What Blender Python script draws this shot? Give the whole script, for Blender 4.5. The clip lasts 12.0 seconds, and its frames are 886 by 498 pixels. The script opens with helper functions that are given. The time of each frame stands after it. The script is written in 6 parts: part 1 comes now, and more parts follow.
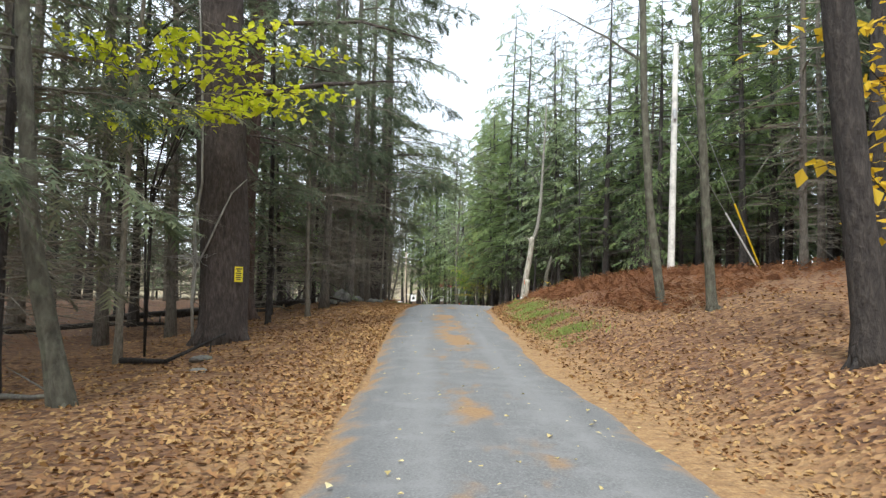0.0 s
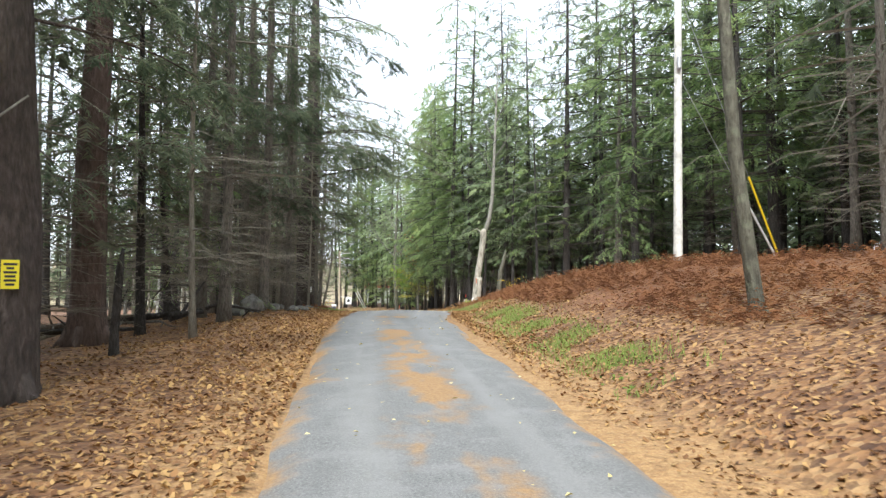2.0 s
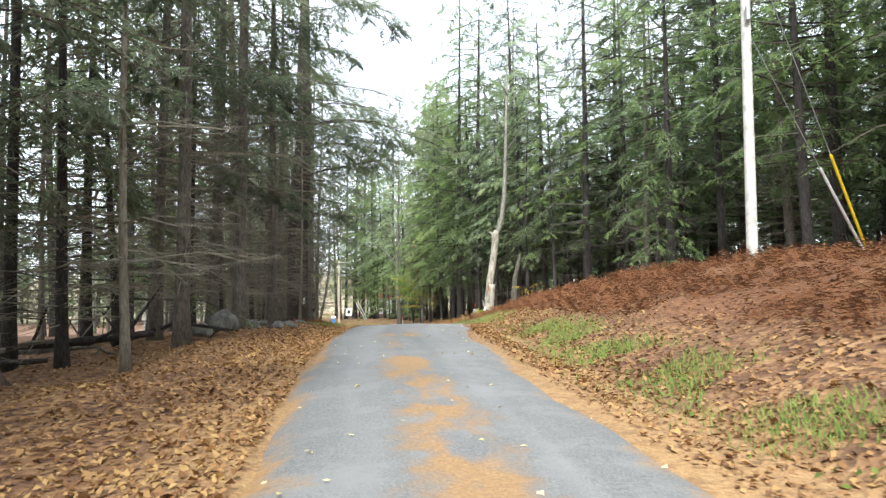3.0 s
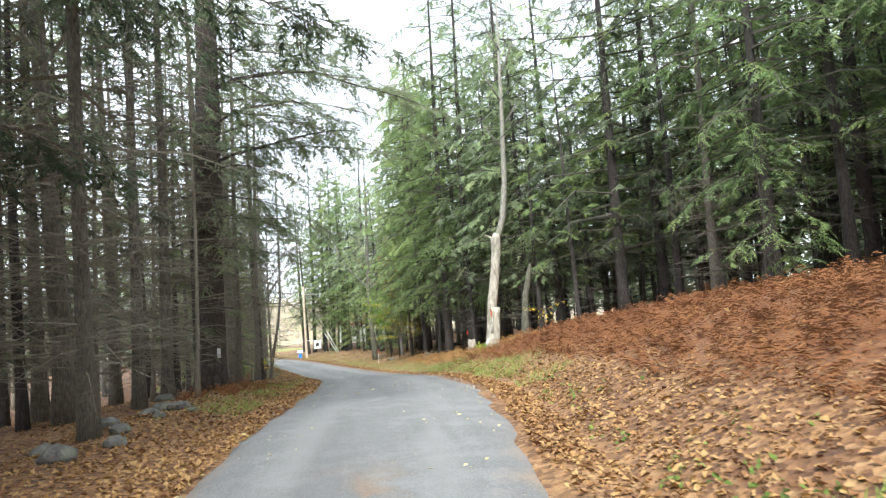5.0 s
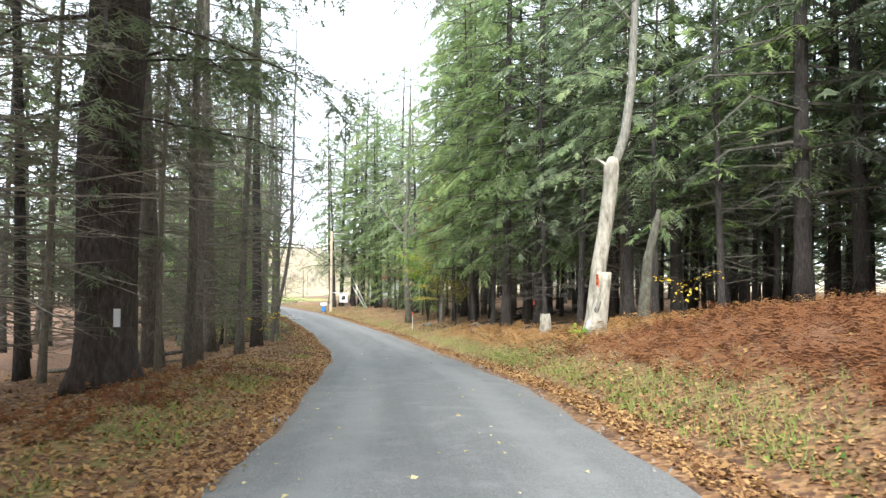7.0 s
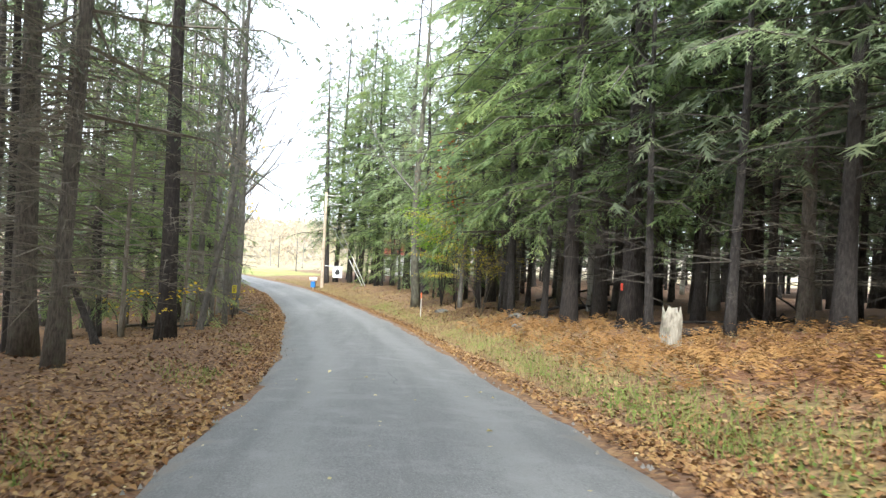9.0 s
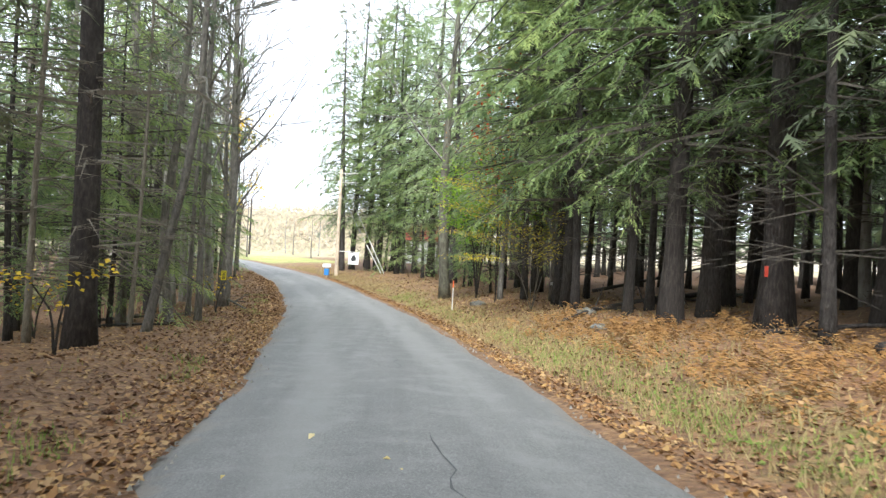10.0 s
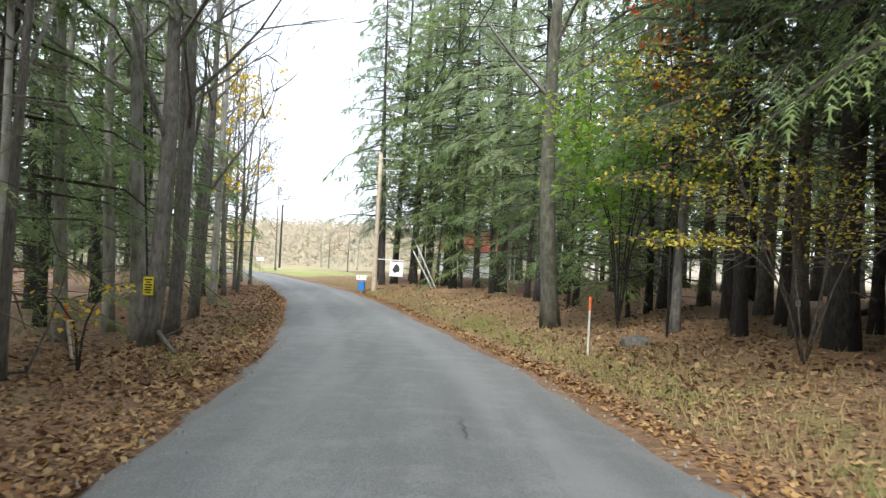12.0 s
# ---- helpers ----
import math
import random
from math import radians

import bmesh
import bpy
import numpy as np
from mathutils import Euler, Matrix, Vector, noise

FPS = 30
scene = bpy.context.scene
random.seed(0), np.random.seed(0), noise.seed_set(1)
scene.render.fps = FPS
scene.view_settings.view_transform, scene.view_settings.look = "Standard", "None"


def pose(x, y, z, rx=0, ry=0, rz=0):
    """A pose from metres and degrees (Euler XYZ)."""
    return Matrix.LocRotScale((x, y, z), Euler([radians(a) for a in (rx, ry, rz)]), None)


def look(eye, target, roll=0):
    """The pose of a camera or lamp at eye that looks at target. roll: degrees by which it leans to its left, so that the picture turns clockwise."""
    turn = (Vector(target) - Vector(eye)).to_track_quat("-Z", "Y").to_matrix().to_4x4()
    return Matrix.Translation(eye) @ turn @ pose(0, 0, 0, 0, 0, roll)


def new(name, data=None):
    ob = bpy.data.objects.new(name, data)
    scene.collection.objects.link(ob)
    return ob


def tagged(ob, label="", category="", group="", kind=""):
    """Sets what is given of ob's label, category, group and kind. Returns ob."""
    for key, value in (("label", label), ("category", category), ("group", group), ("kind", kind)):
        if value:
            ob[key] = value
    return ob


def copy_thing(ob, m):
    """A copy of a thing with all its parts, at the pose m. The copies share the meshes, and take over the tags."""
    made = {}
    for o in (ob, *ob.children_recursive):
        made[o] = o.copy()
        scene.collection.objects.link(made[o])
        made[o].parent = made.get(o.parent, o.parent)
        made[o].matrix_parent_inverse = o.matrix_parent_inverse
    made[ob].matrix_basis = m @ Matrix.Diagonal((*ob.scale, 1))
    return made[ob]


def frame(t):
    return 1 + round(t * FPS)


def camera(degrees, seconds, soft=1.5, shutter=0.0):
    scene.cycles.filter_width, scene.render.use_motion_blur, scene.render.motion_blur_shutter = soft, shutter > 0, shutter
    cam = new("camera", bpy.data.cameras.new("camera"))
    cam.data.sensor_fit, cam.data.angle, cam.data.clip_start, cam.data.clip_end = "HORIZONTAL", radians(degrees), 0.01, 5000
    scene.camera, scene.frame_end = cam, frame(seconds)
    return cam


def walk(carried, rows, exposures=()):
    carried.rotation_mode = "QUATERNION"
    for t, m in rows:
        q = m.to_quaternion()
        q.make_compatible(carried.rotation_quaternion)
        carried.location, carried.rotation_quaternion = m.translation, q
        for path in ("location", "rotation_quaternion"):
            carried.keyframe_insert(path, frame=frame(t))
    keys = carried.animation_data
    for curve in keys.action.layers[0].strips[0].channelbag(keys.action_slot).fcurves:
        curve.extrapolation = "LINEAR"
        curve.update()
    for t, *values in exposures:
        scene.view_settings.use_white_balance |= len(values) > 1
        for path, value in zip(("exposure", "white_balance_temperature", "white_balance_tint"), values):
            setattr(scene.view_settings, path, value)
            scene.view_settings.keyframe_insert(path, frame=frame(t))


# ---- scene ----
cam = camera(63.2, 12.0, soft=1.35, shutter=0.12)
# seconds, eye, yaw, pitch, lean to the right
ROWS = [
    (0.0, 0.000, 0.000, 1.200, -1.54, 2.73, -1.51),
    (0.5, -0.060, 1.322, 1.187, -4.04, 3.14, -1.19),
    (1.0, -0.081, 2.787, 1.184, -4.65, 3.28, -1.39),
    (1.5, -0.087, 4.429, 1.190, -5.01, 4.27, -0.97),
    (2.0, -0.080, 6.236, 1.189, -6.74, 2.82, -0.26),
    (2.5, -0.058, 8.174, 1.194, -6.90, 2.47, -0.15),
    (3.0, -0.003, 10.212, 1.170, -6.71, 3.53, 0.78),
    (3.2, 0.027, 11.046, 1.160, -7.06, 3.96, 2.26),
    (4.8, 0.850, 19.329, 1.582, -8.87, 5.15, 4.64),
    (5.0, 0.889, 20.281, 1.602, -8.81, 4.92, 4.28),
    (5.5, 0.962, 22.626, 1.636, -8.27, 4.15, 3.90),
    (6.0, 1.033, 25.023, 1.651, -6.81, 2.73, -0.29),
    (6.5, 1.114, 27.465, 1.644, -6.17, 1.74, -0.97),
    (7.0, 1.222, 29.947, 1.598, -5.79, 1.78, -0.27),
    (7.2, 1.272, 30.956, 1.569, -5.74, 1.62, -0.00),
    (8.8, 1.605, 39.752, 1.047, -5.55, 0.50, -3.48),
    (9.0, 1.600, 40.913, 0.973, -5.42, 0.36, -2.88),
    (9.5, 1.586, 43.816, 0.781, -4.48, -0.18, -1.97),
    (10.0, 1.545, 46.724, 0.573, -3.96, -0.54, -3.02),
    (10.5, 1.438, 49.663, 0.361, -2.85, -0.53, -3.26),
    (11.0, 1.292, 52.643, 0.155, -1.53, -0.19, -3.16),
    (11.5, 1.118, 55.654, -0.014, -0.50, 0.11, -2.28),
    (12.0, 0.927, 58.698, -0.168, -0.51, 0.67, -2.92),
]
walk(cam, [(t, pose(x, y, z, 0, 0, yaw) @ pose(0, 0, 0, 90 + pitch) @ pose(0, 0, 0, 0, 0, -lean)) for t, x, y, z, yaw, pitch, lean in ROWS],
     exposures=[(t, stops, 6000, 7) for t, stops in ((0.0, 0.25), (1.5, 0.52), (3.0, 0.78), (5.5, 0.95), (7.0, 0.98), (9.0, 1.0), (10.0, 0.9), (11.0, 0.68), (12.0, 0.38))])

# ---- sky and sun: bright thin overcast ----
SUN_EL, SUN_AZ = 44.0, 192.0
world = bpy.data.worlds.new("sky")
scene.world = world
world.use_nodes = True
wn, wl = world.node_tree.nodes, world.node_tree.links
wn.clear()
w_out = wn.new("ShaderNodeOutputWorld")
w_bg = wn.new("ShaderNodeBackground")
w_sky = wn.new("ShaderNodeTexSky")
w_sky.sky_type = "NISHITA"
w_sky.sun_disc = False
w_sky.sun_elevation, w_sky.sun_rotation = radians(SUN_EL), radians(SUN_AZ)
w_sky.air_density, w_sky.dust_density = 1.0, 4.0
w_mix = wn.new("ShaderNodeMixRGB")
w_mix.inputs[0].default_value = 0.72
w_mix.inputs[2].default_value = (11.5, 11.7, 12.2, 1)
wl.new(w_sky.outputs[0], w_mix.inputs[1])
wl.new(w_mix.outputs[0], w_bg.inputs[0])
w_bg.inputs[1].default_value = 0.142
wl.new(w_bg.outputs[0], w_out.inputs[0])
sun = new("sun", bpy.data.lights.new("sun", "SUN"))
sun.data.energy, sun.data.angle, sun.data.color = 3.4, radians(12), (1.0, 0.97, 0.92)
sun.matrix_world = look((0, 0, 60), (math.sin(radians(SUN_AZ)) * -60, math.cos(radians(SUN_AZ)) * -60, 60 - 84.85 * math.tan(radians(SUN_EL)) * 0.7071))


# ---- materials ----
def mat(name, rough=0.85):
    m = bpy.data.materials.new(name)
    m.use_nodes = True
    nt = m.node_tree
    b = nt.nodes["Principled BSDF"]
    b.inputs["Roughness"].default_value = rough
    return m, nt, b


def nd(nt, kind, **kw):
    n = nt.nodes.new(kind)
    for k, v in kw.items():
        if k == "scale":
            n.inputs["Scale"].default_value = v
        elif k == "detail":
            n.inputs["Detail"].default_value = v
        elif k == "rough":
            n.inputs["Roughness"].default_value = v
    return n


def ramp(nt, src, stops):
    r = nt.nodes.new("ShaderNodeValToRGB")
    e = r.color_ramp.elements
    while len(e) < len(stops):
        e.new(0.5)
    for el, (p, c) in zip(e, stops):
        el.position, el.color = p, (*c, 1)
    nt.links.new(src, r.inputs[0])
    return r.outputs[0]


def blend(nt, fac, a, b, kind="MIX"):
    n = nt.nodes.new("ShaderNodeMixRGB")
    n.blend_type = kind
    for s, v in ((0, fac), (1, a), (2, b)):
        if isinstance(v, (int, float)):
            n.inputs[s].default_value = v
        elif isinstance(v, tuple):
            n.inputs[s].default_value = (*v, 1)
        else:
            nt.links.new(v, n.inputs[s])
    return n.outputs[0]


def calc(nt, op, a, b=0.0, clamp=False):
    n = nt.nodes.new("ShaderNodeMath")
    n.operation, n.use_clamp = op, clamp
    for s, v in ((0, a), (1, b)):
        if isinstance(v, (int, float)):
            n.inputs[s].default_value = v
        else:
            nt.links.new(v, n.inputs[s])
    return n.outputs[0]


def step(nt, v, lo, hi):
    n = nt.nodes.new("ShaderNodeMapRange")
    n.interpolation_type = "SMOOTHSTEP"
    nt.links.new(v, n.inputs[0])
    n.inputs[1].default_value, n.inputs[2].default_value = lo, hi
    return n.outputs[0]


def bump(nt, b, h, strength, dist):
    n = nt.nodes.new("ShaderNodeBump")
    n.inputs["Strength"].default_value, n.inputs["Distance"].default_value = strength, dist
    nt.links.new(h, n.inputs["Height"])
    nt.links.new(n.outputs[0], b.inputs["Normal"])


def coords(nt, stretch=(1, 1, 1), kind="Object"):
    t = nt.nodes.new("ShaderNodeTexCoord")
    mp = nt.nodes.new("ShaderNodeMapping")
    mp.inputs["Scale"].default_value = stretch
    nt.links.new(t.outputs[kind], mp.inputs[0])
    return mp.outputs[0]


def noise_tex(nt, vec, scale, detail=4.0, rough=0.55):
    n = nd(nt, "ShaderNodeTexNoise", scale=scale, detail=detail, rough=rough)
    nt.links.new(vec, n.inputs["Vector"])
    return n.outputs["Fac"]


def bark(name, dark, mid, light, streak=14.0, relief=0.6, lichen=0.0):
    m, nt, b = mat(name, 0.9)
    oi = nt.nodes.new("ShaderNodeObjectInfo")
    v = coords(nt, (streak * 1.25, streak * 1.25, streak * 0.4))
    off = nt.nodes.new("ShaderNodeVectorMath")
    nt.links.new(v, off.inputs[0])
    cmb = nt.nodes.new("ShaderNodeCombineXYZ")
    nt.links.new(calc(nt, "MULTIPLY", oi.outputs["Random"], 40.0), cmb.inputs[2])
    nt.links.new(cmb.outputs[0], off.inputs[1])
    f = noise_tex(nt, off.outputs[0], 1.0, 5.0, 0.65)
    big = noise_tex(nt, coords(nt, (1.3, 1.3, 0.7)), 1.0, 3.0)
    c = ramp(nt, f, [(0.3, dark), (0.5, mid), (0.74, light)])
    c = blend(nt, calc(nt, "MULTIPLY", step(nt, big, 0.45, 0.72), 0.5), c, tuple(x * 0.55 for x in mid))
    if lichen:
        c = blend(nt, calc(nt, "MULTIPLY", step(nt, noise_tex(nt, coords(nt), 5.0, 4.0), 0.52, 0.66), lichen), c, (0.27, 0.29, 0.19))
    c = blend(nt, 0.2, c, ramp(nt, oi.outputs["Random"], [(0.0, dark), (1.0, mid)]), "MIX")
    nt.links.new(c, b.inputs["Base Color"])
    bump(nt, b, f, relief, 0.09)
    return m


def foliage(name, dark, mid, light, through_light=0.45, fleck=0.22, soft=0.55):
    m, nt, b = mat(name, 0.75)
    g = nt.nodes.new("ShaderNodeNewGeometry")
    oi = nt.nodes.new("ShaderNodeObjectInfo")
    big = noise_tex(nt, coords(nt, (0.45, 0.45, 0.45)), 1.0, 2.0)
    clump = noise_tex(nt, coords(nt, (1.9, 1.9, 2.6)), 1.0, 2.0)
    k = calc(nt, "ADD", calc(nt, "MULTIPLY", g.outputs["Random Per Island"], fleck), calc(nt, "MULTIPLY", big, 0.4))
    k = calc(nt, "ADD", k, calc(nt, "MULTIPLY", clump, 0.5 - fleck))
    k = calc(nt, "ADD", k, calc(nt, "MULTIPLY", oi.outputs["Random"], 0.2))
    c = ramp(nt, k, [(0.27, dark), (0.5, mid), (0.76, light)])
    nt.links.new(c, b.inputs["Base Color"])
    if soft:  # tufts of needles shade as one rounded mass
        up = nt.nodes.new("ShaderNodeVectorMath")
        up.operation = "MULTIPLY_ADD"
        up.inputs[1].default_value, up.inputs[2].default_value = (1 - soft,) * 3, (0, 0, soft)
        nt.links.new(g.outputs["Normal"], up.inputs[0])
        unit = nt.nodes.new("ShaderNodeVectorMath")
        unit.operation = "NORMALIZE"
        nt.links.new(up.outputs[0], unit.inputs[0])
        nt.links.new(unit.outputs[0], b.inputs["Normal"])
    tr = nt.nodes.new("ShaderNodeBsdfTranslucent")
    nt.links.new(c, tr.inputs[0])
    mx = nt.nodes.new("ShaderNodeMixShader")
    mx.inputs[0].default_value = through_light
    out = nt.nodes["Material Output"]
    nt.links.new(b.outputs[0], mx.inputs[1])
    nt.links.new(tr.outputs[0], mx.inputs[2])
    nt.links.new(mx.outputs[0], out.inputs[0])
    return m


def plain(name, col, rough=0.6, metal=0.0, wear=0.12, scale=6.0):
    m, nt, b = mat(name, rough)
    b.inputs["Metallic"].default_value = metal
    f = noise_tex(nt, coords(nt), scale, 5.0, 0.6)
    c = blend(nt, calc(nt, "MULTIPLY", step(nt, f, 0.42, 0.7), wear * 3), col, tuple(x * 0.45 for x in col))
    nt.links.new(c, b.inputs["Base Color"])
    bump(nt, b, f, 0.15, 0.01)
    return m


M_BARK = bark("conifer_bark", (0.02, 0.017, 0.015), (0.055, 0.047, 0.041), (0.12, 0.106, 0.094), 20.0, 0.9)
M_BARK_BIG = bark("old_conifer_bark", (0.027, 0.02, 0.017), (0.082, 0.063, 0.053), (0.18, 0.146, 0.126), 15.0, 1.0)
M_BARK_MID = bark("grey_brown_bark", (0.065, 0.055, 0.044), (0.17, 0.146, 0.118), (0.31, 0.275, 0.225), 22.0, 0.8, 0.3)
M_BARK_RED = bark("reddish_bark", (0.04, 0.027, 0.021), (0.12, 0.08, 0.062), (0.22, 0.155, 0.125), 11.0, 0.8)
M_BARK_GREY = bark("grey_bark", (0.075, 0.069, 0.059), (0.185, 0.169, 0.146), (0.33, 0.305, 0.265), 16.0, 0.6, 0.3)
M_BARK_LICHEN = bark("lichened_bark", (0.1, 0.092, 0.076), (0.25, 0.235, 0.195), (0.42, 0.395, 0.33), 14.0, 0.6, 0.5)
M_BARK_OLIVE = bark("olive_bark", (0.05, 0.046, 0.034), (0.12, 0.112, 0.08), (0.21, 0.2, 0.15), 12.0, 0.9, 0.35)
M_BARK_DARK = bark("dark_scaly_bark", (0.02, 0.016, 0.014), (0.05, 0.041, 0.035), (0.115, 0.096, 0.08), 16.0, 1.0)
M_BARK_PALE = bark("pale_bark", (0.13, 0.12, 0.1), (0.36, 0.34, 0.3), (0.55, 0.53, 0.48), 7.0, 0.35, 0.25)
M_WHITE = bark("bleached_wood", (0.12, 0.1, 0.075), (0.44, 0.4, 0.32), (0.68, 0.63, 0.52), 7.0, 0.8, 0.45)
M_TWIG = bark("dead_twig", (0.1, 0.088, 0.068), (0.22, 0.195, 0.148), (0.34, 0.305, 0.24), 20.0, 0.3)
# dead_twig over again but darker, with shade under the crowns put into it
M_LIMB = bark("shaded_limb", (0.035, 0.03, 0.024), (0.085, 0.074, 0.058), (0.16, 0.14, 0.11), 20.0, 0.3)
M_HEM = foliage("hemlock_needles", (0.07, 0.115, 0.052), (0.2, 0.29, 0.112), (0.42, 0.5, 0.165), 0.54)
M_HEM_DARK = foliage("spruce_needles", (0.066, 0.085, 0.056), (0.16, 0.198, 0.115), (0.3, 0.345, 0.175), 0.54)
M_HEM_GREY = foliage("larch_needles", (0.12, 0.14, 0.1), (0.26, 0.28, 0.19), (0.42, 0.42, 0.28))
M_BROWNISH = foliage("dying_spruce_needles", (0.06, 0.062, 0.042), (0.135, 0.138, 0.085), (0.25, 0.25, 0.13), 0.5)
# hemlock needles made paler: haze over the farther trees is put into this colour
M_HEM_HAZY = foliage("haze_paled_needles", (0.11, 0.165, 0.095), (0.28, 0.365, 0.18), (0.48, 0.55, 0.27), 0.55)
M_YGREEN = foliage("yellow_green_leaves", (0.4, 0.46, 0.02), (0.62, 0.68, 0.03), (0.8, 0.78, 0.06), 0.6, 0.4, 0.25)
M_SHRUB = foliage("yellowing_shrub_leaves", (0.22, 0.26, 0.03), (0.45, 0.44, 0.05), (0.68, 0.5, 0.06), 0.5, 0.4, 0.25)
M_YELLOW = foliage("yellow_leaves", (0.5, 0.34, 0.02), (0.75, 0.52, 0.03), (0.85, 0.66, 0.08), 0.5, 0.4, 0.25)
M_LIME = foliage("green_maple_leaves", (0.11, 0.23, 0.03), (0.24, 0.42, 0.05), (0.44, 0.54, 0.07), 0.55, 0.4, 0.25)
M_RED = foliage("red_maple_leaves", (0.35, 0.05, 0.02), (0.6, 0.12, 0.03), (0.7, 0.25, 0.05), 0.45, 0.4, 0.25)
M_RUST = foliage("rust_leaves", (0.13, 0.055, 0.02), (0.26, 0.11, 0.035), (0.4, 0.2, 0.07), 0.4, 0.4, 0.25)
M_LEAF = foliage("fallen_leaves", (0.096, 0.038, 0.013), (0.281, 0.141, 0.049), (0.444, 0.281, 0.104), 0.1, 0.45, 0)
M_LEAF_OLD = foliage("old_fallen_leaves", (0.089, 0.041, 0.018), (0.289, 0.163, 0.074), (0.474, 0.326, 0.148), 0.1, 0.45, 0)
M_FERN_GOLD = foliage("golden_fern", (0.126, 0.056, 0.015), (0.326, 0.163, 0.048), (0.488, 0.296, 0.104), 0.3)
M_PALELEAF = foliage("pale_leaf", (0.45, 0.36, 0.14), (0.62, 0.5, 0.22), (0.8, 0.7, 0.42), 0.1, 0.45, 0)
M_FERN = foliage("dead_fern", (0.089, 0.034, 0.012), (0.2, 0.074, 0.024), (0.311, 0.137, 0.044), 0.35, 0.15)
M_GRASS = foliage("verge_grass", (0.068, 0.112, 0.019), (0.18, 0.255, 0.041), (0.315, 0.345, 0.098), 0.35)
M_STRAW = foliage("dry_grass", (0.15, 0.105, 0.038), (0.315, 0.24, 0.098), (0.465, 0.375, 0.18), 0.3)
M_POLE = plain("weathered_pole_wood", (0.64, 0.61, 0.55), 0.85, 0, 0.2, 5)
M_POLE_BROWN = plain("brown_pole_wood", (0.52, 0.42, 0.31), 0.85, 0, 0.2, 5)
M_WIRE = plain("dark_wire", (0.05, 0.05, 0.05), 0.6)
M_STEEL = plain("galvanised_steel", (0.5, 0.5, 0.5), 0.45, 0.7)
M_YGUARD = plain("yellow_plastic", (0.85, 0.6, 0.02), 0.45)
M_WGUARD = plain("white_plastic", (0.78, 0.78, 0.76), 0.5)
M_SIGN_Y = plain("yellow_sign_sheet", (0.85, 0.72, 0.02), 0.5, 0, 0.05)
M_INK = plain("dark_ink", (0.03, 0.03, 0.03), 0.6)
M_PAPER = plain("white_sheet", (0.8, 0.8, 0.78), 0.55, 0, 0.05)
M_BLUE = plain("blue_plastic", (0.04, 0.2, 0.55), 0.4)
M_ORANGE = plain("orange_paint", (0.75, 0.16, 0.05), 0.55)
M_REDTAPE = plain("red_tape", (0.55, 0.07, 0.04), 0.5)
M_TAR = plain("tar", (0.07, 0.07, 0.072), 0.7)
M_STONE = bark("field_stone", (0.05, 0.047, 0.04), (0.17, 0.16, 0.14), (0.32, 0.3, 0.26), 6.0, 0.6, 0.5)
M_GRAVEL = plain("pale_gravel", (0.33, 0.31, 0.28), 0.9, 0, 0.2, 30)
M_HOUSE = plain("white_siding", (0.78, 0.78, 0.76), 0.7)
M_REDROOF = plain("red_boards", (0.4, 0.06, 0.05), 0.7)
# both hill colours are lightened, with the haze of distance put into them
M_HILL = plain("haze_paled_hill_ground", (0.45, 0.385, 0.29), 0.95, 0, 0.2, 0.05)
M_HAZE = foliage("haze_paled_hill_woods", (0.38, 0.32, 0.24), (0.49, 0.42, 0.31), (0.6, 0.52, 0.32), 0.5, 0.3)


# ---- lie of the land ----
LEFT_Y = [-40, 0, 10, 20, 25, 33, 39, 45, 50, 55, 61, 66, 71, 77, 88, 101, 106, 125, 150, 200]
LEFT_X = [-.8, -.75, -.72, -.7, -.6, -.06, .18, .1, .1, -.2, -.9, -1.45, -2.0, -2.95, -5.1, -8.7, -10.3, -18, -32, -70]
RIGHT_Y = [-40, 0, 12, 19, 25, 33, 41, 47, 54, 60, 66, 71, 78, 88, 98, 107, 125, 150, 200]
RIGHT_X = [2, 2, 1.92, 1.97, 2.3, 3.45, 3.9, 3.8, 3.55, 3.25, 2.9, 2.45, 1.2, -.9, -3.5, -6.6, -13.5, -27, -64]
CREST_Y = [-40, 0, 10, 15, 19, 23, 27.5, 31, 35, 39.75, 46.7, 52.6, 58.7, 65, 72, 80, 97, 110, 125, 150, 200]
CREST_Z = [-.6, 0, -.05, .12, .25, .31, .31, .26, .08, -.18, -.63, -1.03, -1.38, -1.72, -2.0, -2.15, -2.3, -2.4, -2.5, -2.7, -3]
BANK_Y = [-40, 0, 30, 40, 47, 54, 62, 75, 100, 150]
BANK_H = [1.6, 1.75, 1.8, 1.75, 1.6, 1.1, 1.3, 1.3, .7, .3]
_fine = np.arange(-42, 202, 0.25)
_kern = np.exp(-(np.arange(-12, 13) / 6.0) ** 2)
_kern /= _kern.sum()


def _smooth(ys, vs):
    raw = np.interp(_fine, ys, vs)
    return np.convolve(np.pad(raw, 12, mode="edge"), _kern, mode="valid")


_lx, _rx, _rz = _smooth(LEFT_Y, LEFT_X), _smooth(RIGHT_Y, RIGHT_X), _smooth(CREST_Y, CREST_Z)


def left_edge(y):
    return np.interp(y, _fine, _lx)


def right_edge(y):
    return np.interp(y, _fine, _rx)


def road_z(y):
    return np.interp(y, _fine, _rz)


def sstep(a, b, x):
    t = np.clip((np.asarray(x, float) - a) / (b - a), 0, 1)
    return t * t * (3 - 2 * t)


def wave(x, y, s):
    return np.sin(x * s * 1.7 + 1.3 * np.sin(y * s * 1.1)) * np.sin(y * s * 1.3 + 1.1 * np.sin(x * s * 0.9 + 2))


